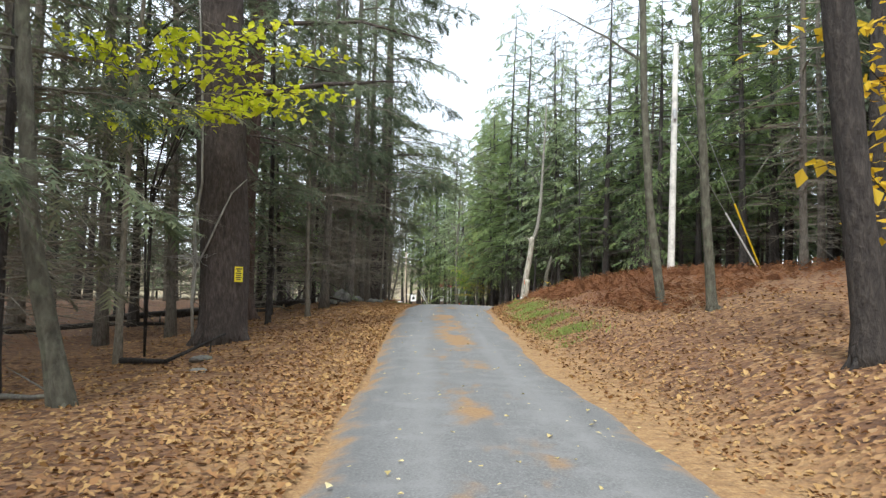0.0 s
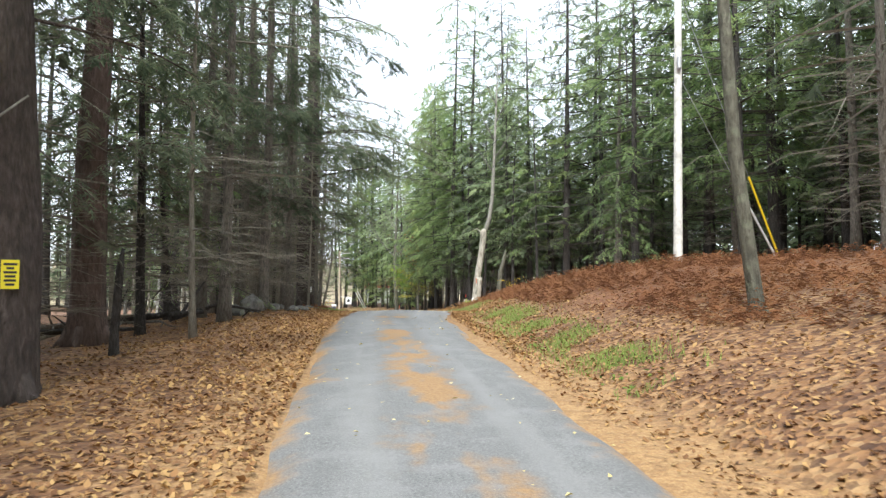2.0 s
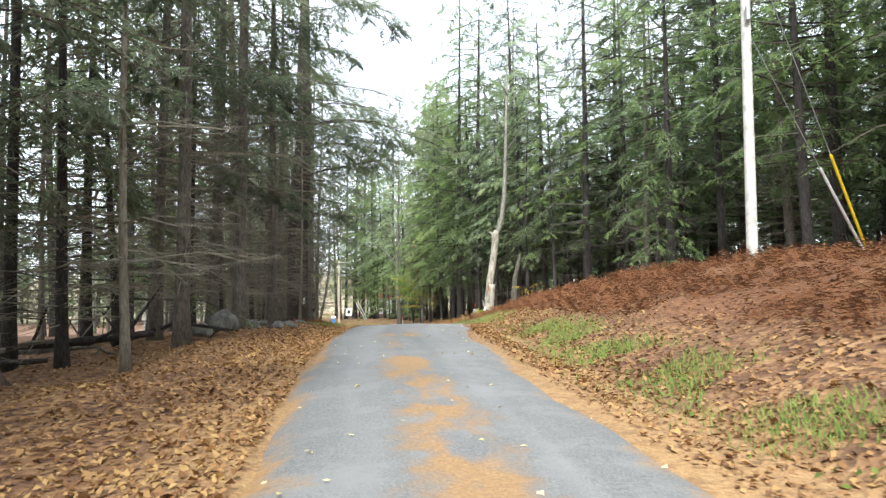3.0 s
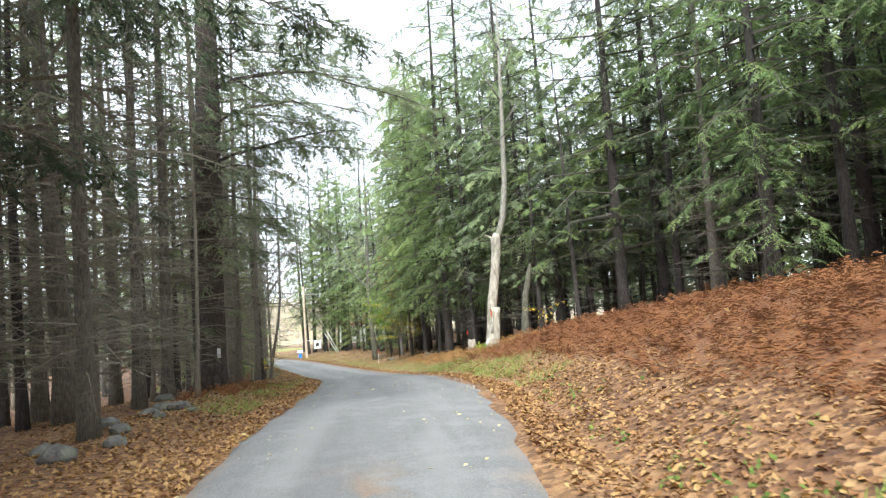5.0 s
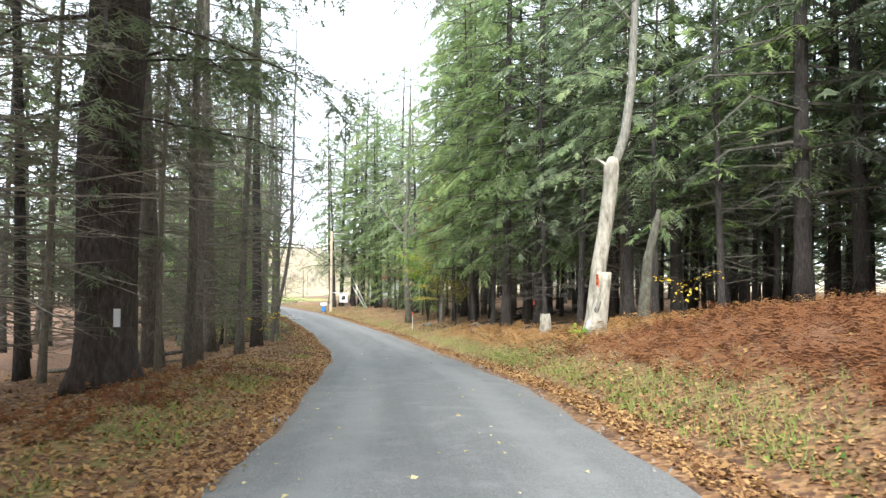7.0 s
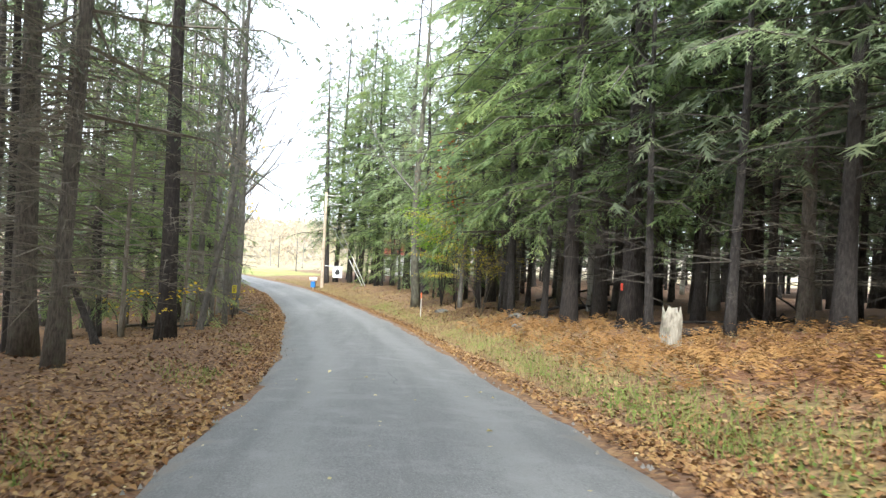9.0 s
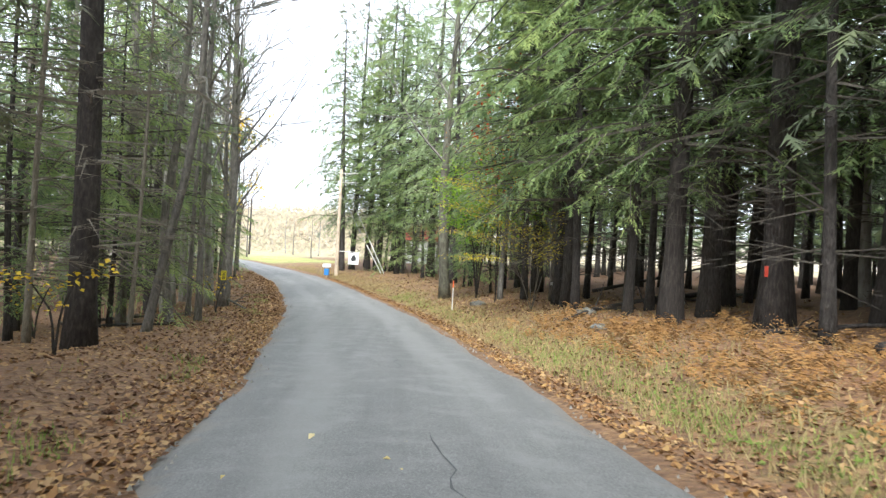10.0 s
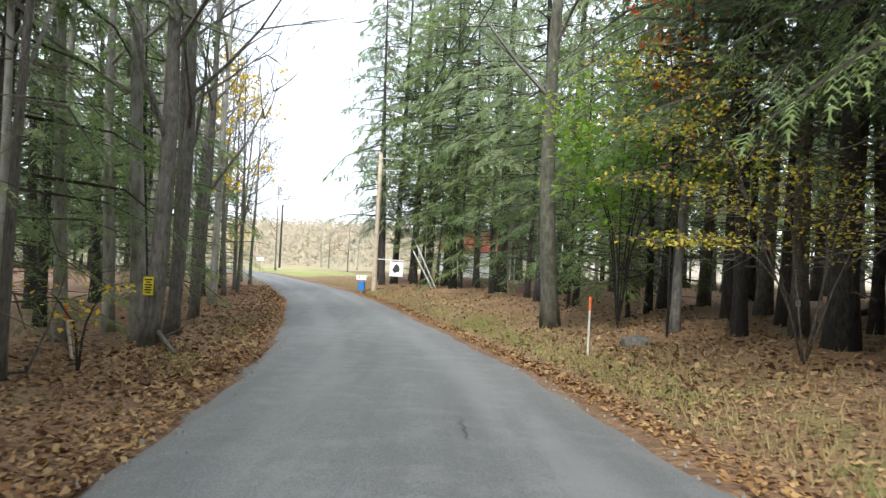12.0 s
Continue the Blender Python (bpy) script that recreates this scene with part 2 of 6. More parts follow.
def land(x, y):
    x, y = np.asarray(x, float), np.asarray(y, float)
    le, re = left_edge(y), right_edge(y)
    dr, dl = np.maximum(x - re - 0.6, 0), np.maximum(le - x - 0.3, 0)
    h = road_z(y) + np.interp(y, BANK_Y, BANK_H) * (1 - np.exp(-dr / 3.8)) + 0.012 * np.clip(dr - 6, 0, 60)
    h = h + np.interp(y, [-40, 20, 30, 41, 58, 70, 150], [0, 0, .15, .3, .15, 0, 0]) * sstep(0, 2, dl) - 0.14 * sstep(1.2, 3.0, dl) - 0.25 * sstep(2.8, 6, dl)
    out = np.maximum(dr, dl)
    rough = 0.05 * wave(x, y, 1.6) + 0.10 * wave(x + 9, y, 0.55)
    return h + rough * sstep(0.2, 2.5, out) + np.clip(y - 150, 0, 900) * 0.0


def part(name, bm, material, parent, label=""):
    me = bpy.data.meshes.new(name)
    if isinstance(bm, tuple):
        me.from_pydata(bm[0], [], bm[1])
    else:
        bm.to_mesh(me)
        bm.free()
    me.materials.append(material)
    ob = new(name, me)
    ob.parent = parent
    return tagged(ob, label)


def thing(name, where, label, category, group="", kind=""):
    e = new(name)
    e.empty_display_size = 0.3
    e.matrix_world = where
    return tagged(e, label, category, group, kind)


def smooth(ob):
    ob.data.polygons.foreach_set("use_smooth", [True] * len(ob.data.polygons))
    return ob


class Shell:
    """Collects vertices and faces of one mesh."""

    def __init__(self):
        self.v, self.f = [], []

    def tube(self, path, radii, sides=8, lumps=0.0, seed=0.0, cap=True):
        n0 = len(self.v)
        path = [Vector(p) for p in path]
        for i, (p, r) in enumerate(zip(path, radii)):
            d = (path[min(i + 1, len(path) - 1)] - path[max(i - 1, 0)]).normalized()
            a = d.orthogonal().normalized() if abs(d.z) < 0.7 else Vector((1, 0, 0)) - d * d.x
            a.normalize()
            b = d.cross(a)
            for k in range(sides):
                t = 2 * math.pi * k / sides
                rr = r * (1 + (lumps * noise.noise(Vector((math.cos(t) * 1.5 + seed, math.sin(t) * 1.5, p.z * 0.8))) if lumps else 0))
                self.v.append(tuple(p + (a * math.cos(t) + b * math.sin(t)) * rr))
        for i in range(len(path) - 1):
            for k in range(sides):
                a0, a1 = n0 + i * sides + k, n0 + i * sides + (k + 1) % sides
                self.f.append((a0, a1, a1 + sides, a0 + sides))
        if cap:
            e = n0 + (len(path) - 1) * sides
            self.f.append(tuple(range(e, e + sides)))
            self.f.append(tuple(reversed(range(n0, n0 + sides))))

    def quads(self, corners):
        """corners: array (n, k, 3) of separate k-cornered faces."""
        n0, k = len(self.v), corners.shape[1]
        self.v.extend(map(tuple, corners.reshape(-1, 3).tolist()))
        self.f.extend(tuple(range(n0 + i * k, n0 + i * k + k)) for i in range(corners.shape[0]))

    def box(self, lo, hi):
        n0 = len(self.v)
        self.v += [(x, y, z) for x in (lo[0], hi[0]) for y in (lo[1], hi[1]) for z in (lo[2], hi[2])]
        for q in ((0, 1, 3, 2), (4, 6, 7, 5), (0, 4, 5, 1), (2, 3, 7, 6), (0, 2, 6, 4), (1, 5, 7, 3)):
            self.f.append(tuple(n0 + i for i in q))

    def data(self):
        return (self.v, self.f)


# ---- ground sheet ----
def axis(lo, hi, fine_lo, fine_hi, fine, coarse):
    a = list(np.arange(fine_lo, fine_hi + 1e-6, fine))
    s, p = fine, fine_lo
    while p > lo:
        s = min(s * 1.25, coarse)
        p -= s
        a.insert(0, p)
    s, p = fine, fine_hi
    while p < hi:
        s = min(s * 1.25, coarse)
        p += s
        a.append(p)
    return np.array(a)


gx, gy = axis(-900, 900, -10, 18, 0.35, 60), axis(-300, 1500, -4, 115, 0.6, 60)
GX, GY = np.meshgrid(gx, gy)
GYc = np.clip(GY, -40, 200)
GZ = land(GX, GYc)
inside = (GX > left_edge(GYc) + 0.1) & (GX < right_edge(GYc) - 0.1) & (GY < 199)
GZ = np.where(inside, GZ - 0.06, GZ)
nx, ny = len(gx), len(gy)
gv = np.stack([GX, GY, GZ], -1).reshape(-1, 3)
gf = [(j * nx + i, j * nx + i + 1, (j + 1) * nx + i + 1, (j + 1) * nx + i) for j in range(ny - 1) for i in range(nx - 1)]
gme = bpy.data.meshes.new("ground")
gme.from_pydata(gv.tolist(), [], gf)
off = np.where(GX > 0.5 * (left_edge(GYc) + right_edge(GYc)), GX - right_edge(GYc), GX - left_edge(GYc)).reshape(-1)
uvl = gme.uv_layers.new(name="verge")
vi = np.empty(len(gme.loops), int)
gme.loops.foreach_get("vertex_index", vi)
uvl.data.foreach_set("uv", np.stack([off[vi], GY.reshape(-1)[vi]], 1).ravel())

m_ground, nt, b = mat("leaf_litter", 0.9)
uvn = nt.nodes.new("ShaderNodeUVMap")
uvn.uv_map = "verge"
sep = nt.nodes.new("ShaderNodeSeparateXYZ")
nt.links.new(uvn.outputs[0], sep.inputs[0])
d_s, d_y = sep.outputs[0], sep.outputs[1]
d_abs = calc(nt, "ABSOLUTE", d_s)
vec = coords(nt)
wob = noise_tex(nt, vec, 0.7, 3.0)
wob2 = noise_tex(nt, vec, 3.0, 4.0)
vor = nd(nt, "ShaderNodeTexVoronoi", scale=15.0)
nt.links.new(vec, vor.inputs["Vector"])
sepc = nt.nodes.new("ShaderNodeSeparateColor")
nt.links.new(vor.outputs["Color"], sepc.inputs[0])
litter = ramp(nt, sepc.outputs[0], [(0.0, (0.074, 0.033, 0.015)), (0.35, (0.163, 0.078, 0.033)), (0.7, (0.259, 0.133, 0.053)), (1.0, (0.355, 0.215, 0.096))])
litter = blend(nt, calc(nt, "MULTIPLY", step(nt, wob, 0.45, 0.65), 0.55), litter, (0.13, 0.062, 0.03))
litter = blend(nt, calc(nt, "MULTIPLY", step(nt, d_y, 38, 54), 0.4), litter, (0.2, 0.126, 0.074))
deep = step(nt, d_abs, 4.5, 9.0)
litter = blend(nt, calc(nt, "MULTIPLY", deep, 0.6), litter, (0.148, 0.078, 0.047))
bracken = ramp(nt, noise_tex(nt, coords(nt, (9, 9, 9)), 1.0, 5.0, 0.7), [(0.3, (0.081, 0.032, 0.012)), (0.5, (0.17, 0.067, 0.024)), (0.72, (0.266, 0.126, 0.044))])
b_m = calc(nt, "MULTIPLY", step(nt, calc(nt, "ADD", d_s, calc(nt, "MULTIPLY", wob, 1.5)), 2.3, 3.4), calc(nt, "MULTIPLY", step(nt, d_y, 14, 20), calc(nt, "SUBTRACT", 1.0, step(nt, d_y, 50, 60))))
litter = blend(nt, calc(nt, "MULTIPLY", b_m, 0.85), litter, bracken)
needles = ramp(nt, noise_tex(nt, coords(nt, (34, 26, 34)), 1.0, 5.0, 0.75), [(0.3, (0.221, 0.119, 0.049)), (0.55, (0.385, 0.234, 0.098)), (0.75, (0.492, 0.344, 0.18))])
n_w = calc(nt, "ADD", d_abs, calc(nt, "MULTIPLY", calc(nt, "SUBTRACT", wob2, 0.5), 1.5))
n_w = calc(nt, "ADD", n_w, calc(nt, "MULTIPLY", step(nt, calc(nt, "MULTIPLY", d_s, -1.0), -0.1, 0.1), 0.12))
n_m = calc(nt, "MULTIPLY", calc(nt, "SUBTRACT", 1.0, step(nt, n_w, 0.25, 1.15)), calc(nt, "SUBTRACT", 1.0, step(nt, d_y, 18, 29)))
n_m = calc(nt, "MULTIPLY", n_m, calc(nt, "ADD", 0.55, calc(nt, "MULTIPLY", step(nt, noise_tex(nt, vec, 7.0, 4.0, 0.7), 0.38, 0.6), 0.45)))
col = blend(nt, n_m, litter, needles)
grass = ramp(nt, noise_tex(nt, coords(nt, (14, 14, 14)), 1.0, 4.0), [(0.3, (0.075, 0.064, 0.019)), (0.5, (0.173, 0.165, 0.045)), (0.7, (0.285, 0.24, 0.09))])
g_w = calc(nt, "ADD", d_s, calc(nt, "MULTIPLY", calc(nt, "SUBTRACT", wob, 0.5), 2.0))
g_r = calc(nt, "MULTIPLY", step(nt, g_w, 0.5, 0.9), calc(nt, "SUBTRACT", 1.0, step(nt, g_w, 1.3, 2.3)))
g_r = calc(nt, "MULTIPLY", calc(nt, "MULTIPLY", g_r, step(nt, d_y, 28, 42)), step(nt, wob2, 0.45, 0.6))
col = blend(nt, calc(nt, "MULTIPLY", g_r, 0.6), col, grass)
g_l = calc(nt, "MULTIPLY", step(nt, calc(nt, "MULTIPLY", d_s, -1.0), 0.3, 0.8), calc(nt, "SUBTRACT", 1.0, step(nt, calc(nt, "MULTIPLY", d_s, -1.0), 1.2, 2.2)))
g_l = calc(nt, "MULTIPLY", calc(nt, "MULTIPLY", g_l, calc(nt, "MULTIPLY", step(nt, d_y, 30, 34), calc(nt, "SUBTRACT", 1.0, step(nt, d_y, 42, 47)))), step(nt, wob2, 0.42, 0.58))
col = blend(nt, calc(nt, "MULTIPLY", g_l, 0.8), col, grass)
meadow = ramp(nt, noise_tex(nt, coords(nt, (1, 1, 1)), 0.5, 5.0), [(0.3, (0.2, 0.22, 0.06)), (0.55, (0.3, 0.31, 0.09)), (0.75, (0.36, 0.31, 0.15))])
col = blend(nt, calc(nt, "MULTIPLY", calc(nt, "MULTIPLY", step(nt, d_y, 116, 122), step(nt, d_s, 0.3, 1.2)), calc(nt, "SUBTRACT", 1.0, step(nt, d_s, 7, 11))), col, meadow)
straw = ramp(nt, noise_tex(nt, vec, 0.4, 5.0), [(0.3, (0.28, 0.24, 0.12)), (0.55, (0.4, 0.34, 0.2)), (0.75, (0.45, 0.36, 0.24))])
col = blend(nt, calc(nt, "MULTIPLY", step(nt, d_y, 128, 146), 0.85), col, straw)
nt.links.new(col, b.inputs["Base Color"])
bump(nt, b, calc(nt, "MULTIPLY", calc(nt, "ADD", vor.outputs["Distance"], calc(nt, "MULTIPLY", wob2, 0.6)), calc(nt, "SUBTRACT", 1.0, calc(nt, "MULTIPLY", n_m, 0.85))), 0.6, 0.05)
gme.materials.append(m_ground)
ground = tagged(new("ground", gme), "forest floor of brown fallen leaves and pine needles", "ground", kind="structure")
smooth(ground)

# ---- road ----
ys = np.concatenate([np.arange(-35, 125, 0.4), np.arange(125, 198, 1.5)])
cols = 13
rv, ruv, rf = [], [], []
for y in ys:
    le, re = float(left_edge(y)), float(right_edge(y))
    jl, jr = 0.05 * math.sin(y * 1.1) + 0.03 * math.sin(y * 3.3), 0.05 * math.sin(y * 0.9 + 1) + 0.03 * math.sin(y * 2.9)
    for i in range(cols):
        u = i / (cols - 1)
        x = (le - jl) * (1 - u) + (re + jr) * u
        crown = 0.05 * (1 - (2 * u - 1) ** 2) - 0.012 * math.exp(-((abs(2 * u - 1) - 0.45) / 0.14) ** 2)
        edge = -0.05 if i in (0, cols - 1) else 0.012
        rv.append((x, y, float(road_z(y)) + edge + crown))
        ruv.append(((u - 0.5) * 2, y))
for j in range(len(ys) - 1):
    for i in range(cols - 1):
        a = j * cols + i
        rf.append((a, a + 1, a + cols + 1, a + cols))
rme = bpy.data.meshes.new("road")
rme.from_pydata(rv, [], rf)
rl = rme.uv_layers.new(name="lane")
vi = np.empty(len(rme.loops), int)
rme.loops.foreach_get("vertex_index", vi)
rl.data.foreach_set("uv", np.array(ruv)[vi].ravel())
m_road, nt, b = mat("worn_asphalt", 0.8)
uvn = nt.nodes.new("ShaderNodeUVMap")
uvn.uv_map = "lane"
sep = nt.nodes.new("ShaderNodeSeparateXYZ")
nt.links.new(uvn.outputs[0], sep.inputs[0])
r_u, r_y = sep.outputs[0], sep.outputs[1]
vec = coords(nt)
fine = noise_tex(nt, vec, 60.0, 3.0, 0.7)
mid_n = noise_tex(nt, vec, 2.2, 5.0, 0.6)
long_n = noise_tex(nt, coords(nt, (2.0, 0.12, 1)), 1.0, 5.0, 0.6)
base = ramp(nt, fine, [(0.3, (0.108, 0.107, 0.103)), (0.5, (0.173, 0.171, 0.165)), (0.75, (0.295, 0.288, 0.277))])
base = blend(nt, calc(nt, "MULTIPLY", step(nt, mid_n, 0.45, 0.68), 0.5), base, (0.259, 0.254, 0.245))
grit = noise_tex(nt, vec, 21.0, 4.0, 0.8)
base = blend(nt, calc(nt, "MULTIPLY", step(nt, grit, 0.52, 0.72), 0.4), base, (0.065, 0.063, 0.061))
base = blend(nt, calc(nt, "MULTIPLY", step(nt, long_n, 0.45, 0.7), 0.42), base, (0.115, 0.114, 0.11))
u_abs = calc(nt, "ABSOLUTE", r_u)
track = calc(nt, "SUBTRACT", 1.0, step(nt, calc(nt, "ABSOLUTE", calc(nt, "SUBTRACT", u_abs, 0.47)), 0.04, 0.22))
base = blend(nt, calc(nt, "MULTIPLY", calc(nt, "MULTIPLY", track, step(nt, long_n, 0.3, 0.6)), 0.42), base, (0.288, 0.281, 0.27))
u_w = calc(nt, "ADD", u_abs, calc(nt, "MULTIPLY", calc(nt, "SUBTRACT", mid_n, 0.5), 0.8))
needles = ramp(nt, noise_tex(nt, coords(nt, (34, 26, 34)), 1.0, 5.0, 0.75), [(0.3, (0.205, 0.107, 0.037)), (0.55, (0.361, 0.205, 0.074)), (0.75, (0.467, 0.303, 0.139))])
heap = noise_tex(nt, coords(nt, (0.9, 0.42, 1)), 1.0, 4.0, 0.6)
mid_m = calc(nt, "MULTIPLY", calc(nt, "SUBTRACT", 1.0, step(nt, u_w, 0.1, 0.34)), step(nt, heap, 0.47, 0.56))
mid_m = calc(nt, "MULTIPLY", mid_m, calc(nt, "SUBTRACT", 1.0, step(nt, r_y, 24, 27)))
edge_m = calc(nt, "MULTIPLY", step(nt, u_w, 0.8, 1.08), calc(nt, "SUBTRACT", 1.0, step(nt, r_y, 20, 30)))
base = blend(nt, calc(nt, "MULTIPLY", mid_m, 0.85), base, needles)
base = blend(nt, calc(nt, "MULTIPLY", edge_m, 0.95), base, needles)
dust = calc(nt, "MULTIPLY", step(nt, u_w, 0.86, 1.0), step(nt, r_y, 30, 36))
base = blend(nt, calc(nt, "MULTIPLY", dust, 0.5), base, (0.19, 0.16, 0.125))
nt.links.new(base, b.inputs["Base Color"])
bump(nt, b, fine, 0.35, 0.01)
rme.materials.append(m_road)
road = tagged(new("road", rme), "narrow worn grey asphalt lane with orange pine needles", "road", kind="structure")
smooth(road)


# ---- trees: makers ----
def spray(rng, path, size, density, droop=0.3, start=0.15, flat=0.3):
    """Flat feathery sprays of needle tufts along a branch: an array of triangles."""
    path = np.array(path)
    seg = np.linalg.norm(np.diff(path, axis=0), axis=1)
    total = seg.sum()
    cum = np.concatenate([[0], np.cumsum(seg)]) / total
    n = max(4, int(total * density))
    s = np.sort(rng.uniform(start, 1.0, n))
    p = np.stack([np.interp(s, cum, path[:, k]) for k in range(3)], 1)
    d = np.stack([np.interp(np.minimum(s + 0.03, 1), cum, path[:, k]) - np.interp(np.maximum(s - 0.03, 0), cum, path[:, k]) for k in range(3)], 1)
    d /= np.linalg.norm(d, axis=1, keepdims=True) + 1e-9
    side = np.cross(d, [0, 0, 1.0])
    side /= np.linalg.norm(side, axis=1, keepdims=True) + 1e-9
    sg = np.where(np.arange(n) % 2 == 0, 1.0, -1.0)[:, None]
    tl = (0.3 + 0.55 * (1 - s) * np.minimum(total, 3) / 2)[:, None] * rng.uniform(0.6, 1.25, (n, 1))
    tw = d * rng.uniform(0.5, 0.9, (n, 1)) + side * sg * rng.uniform(0.5, 1.0, (n, 1)) + np.array([0, 0, 1]) * rng.normal(-droop, flat, (n, 1))
    tw /= np.linalg.norm(tw, axis=1, keepdims=True)
    lat = np.cross(tw, [0, 0, 1.0])
    lat /= np.linalg.norm(lat, axis=1, keepdims=True) + 1e-9
    out = []
    m = 4 if size > 0.25 else 5
    for k in range(m):
        u = (k + 0.5) / m
        q = p + tw * tl * u + np.array([0, 0, -0.12]) * tl * u * u
        for sd in (1, -1):
            dirn = tw * 0.8 + lat * sd * 0.8 + np.array([0, 0, -0.15]) + rng.normal(0, 0.16, (n, 3))
            ln = size * (1.35 - 0.7 * u) * rng.uniform(0.7, 1.2, (n, 1))
            w = tw * size * (0.2 if m == 5 else 0.22)
            out.append(np.stack([q - w, q + w, q + dirn * ln], 1))
    q = p + tw * tl * 0.7 + np.array([0, 0, -0.06]) * tl
    w = lat * size * 0.16
    out.append(np.stack([q - w, q + w, p + tw * (tl + size * 0.8) + np.array([0, 0, -0.12]) * tl], 1))
    return np.concatenate(out)


def trunk_path(rng, h, r, bend=0.12, steps=9, flare=1.45):
    a = rng.uniform(0, 6.28)
    pts, rad = [], []
    for i in range(steps + 1):
        u = (i / steps) ** 1.35
        k = bend * math.sin(u * 3 + a) * min(1, u * 3)
        pts.append((k * math.cos(a), k * math.sin(a), u * h - (0.12 if i == 0 else 0)))
        rad.append(r * ((1 - u) ** 0.85 * 0.98 + 0.02) * (1 + (flare - 1) * math.exp(-u * h / 0.35)))
    return pts, rad


def conifer(seed, h, r, crown_from, spread, boughs, size, density, dead, bark_m, leaf_m, label, low=0.9, name="conifer_tree", sparse=0.6, subs=5, fine_to=0.0, taper=0.6):
    rng = np.random.default_rng(seed)
    t = thing(name, Matrix(), label, "tree")
    pts, rad = trunk_path(rng, h, r)
    s = Shell()
    s.tube(pts, rad, 10, 0.16, seed)
    smooth(part("trunk", s.data(), bark_m, t))
    tp = np.array(pts)

    def at(z):
        return np.array([np.interp(z, tp[:, 2], tp[:, 0]), np.interp(z, tp[:, 2], tp[:, 1]), z])
    limbs, leaves, slivers = Shell(), [], []
    for i in range(boughs):
        u = (i + rng.uniform(0, 1)) / boughs
        z = crown_from + (h * 0.97 - crown_from) * u
        top = (h - z) / (h - crown_from)
        ln = spread * (0.2 + 0.8 * top ** taper) * rng.uniform(0.65, 1.15) * (1 if top < 0.85 else rng.uniform(0.6, 1.1))
        a = i * 2.4 + rng.uniform(-0.5, 0.5)
        o = at(z)
        rise, fall = rng.uniform(0.02, 0.3), rng.uniform(0.2, 0.55)
        kink = rng.uniform(-0.25, 0.25)
        path = [o + np.array([math.cos(a + kink * q) * ln * q, math.sin(a + kink * q) * ln * q, ln * (rise * q - fall * q * q)]) for q in (0, 0.3, 0.62, 1.0)]
        br = max(0.006, min(0.045, 0.012 * ln))
        if subs > 4:
            limbs.tube([path[0], path[2], path[3]], [br, br * 0.55, br * 0.15], 3, cap=False)
        else:
            up = np.array([0, 0, br])
            slivers.append([path[0] - up, path[0] + up, path[2]])
        thin = 1.0 if top < 0.75 else max(0.25, 1 - (top - 0.75) * sparse * 4)
        near = z < fine_to
        leaves.append(spray(rng, path, size * (0.56 if near else 1.0), density * thin * (2.0 if near else 1.0)))
    for i in range(dead):
        z = rng.uniform(low, max(crown_from, low + 1) + 1.0)
        a = rng.uniform(0, 6.28)
        ln = rng.uniform(0.7, 2.2)
        o = at(z)
        fall = rng.uniform(-0.1, 0.5)
        path = [o + np.array([math.cos(a) * ln * q, math.sin(a) * ln * q, ln * (0.1 * q - fall * q * q)]) + rng.normal(0, 0.04, 3) * q for q in (0, 0.35, 0.7, 1.0)]
        if subs > 4:
            limbs.tube([path[0], path[1], path[3]], [0.016, 0.012, 0.003], 3, cap=False)
        else:
            slivers.append([path[0] - [0, 0, 0.014], path[0] + [0, 0, 0.014], path[3]])
        for k in range(subs):
            q = rng.uniform(0.3, 0.95)
            p = o + (path[3] - o) * q + np.array([0, 0, ln * (fall * q - fall * q * q)])
            a2 = a + rng.choice([-1, 1]) * rng.uniform(0.4, 1.0)
            l2 = ln * rng.uniform(0.2, 0.5)
            e = p + np.array([math.cos(a2) * l2, math.sin(a2) * l2, rng.uniform(-0.3, 0.15) * l2])
            slivers.append([p + [0, 0, 0.006], p - [0, 0, 0.006], e])
            mid = p + (e - p) * 0.5
            slivers.append([mid + [0, 0, 0.004], mid - [0, 0, 0.004], mid + rng.normal(0, 0.3 * l2, 3)])
    if slivers:
        limbs.quads(np.array(slivers))
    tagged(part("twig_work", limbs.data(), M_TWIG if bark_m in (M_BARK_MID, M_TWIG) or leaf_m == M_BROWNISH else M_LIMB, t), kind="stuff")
    f = Shell()
    f.quads(np.concatenate(leaves))
    part("crown", f.data(), leaf_m, t)
    return t


def leaf_card(rng, pts, size, jitter=0.5):
    """Folded leaves with pointed ends at the given places: an array of four-cornered faces."""
    n = len(pts)
    a = rng.uniform(0, 6.283, n)
    el = rng.normal(-0.25, 0.45, n)
    ax = np.stack([np.cos(a) * np.cos(el), np.sin(a) * np.cos(el), np.sin(el)], 1)
    sd = np.cross(ax, rng.normal(0, jitter, (n, 3)) + np.array([0, 0, 1.0]))
    sd /= np.linalg.norm(sd, axis=1, keepdims=True) + 1e-9
    up = np.cross(sd, ax)
    ln = (size * rng.uniform(0.6, 1.25, n))[:, None]
    b0 = np.asarray(pts)
    m1, m2 = b0 + ax * ln * 0.42 + sd * ln * 0.36 + up * ln * 0.1, b0 + ax * ln * 0.42 - sd * ln * 0.36 + up * ln * 0.1
    return np.stack([b0, m1, b0 + ax * ln, m2], 1)


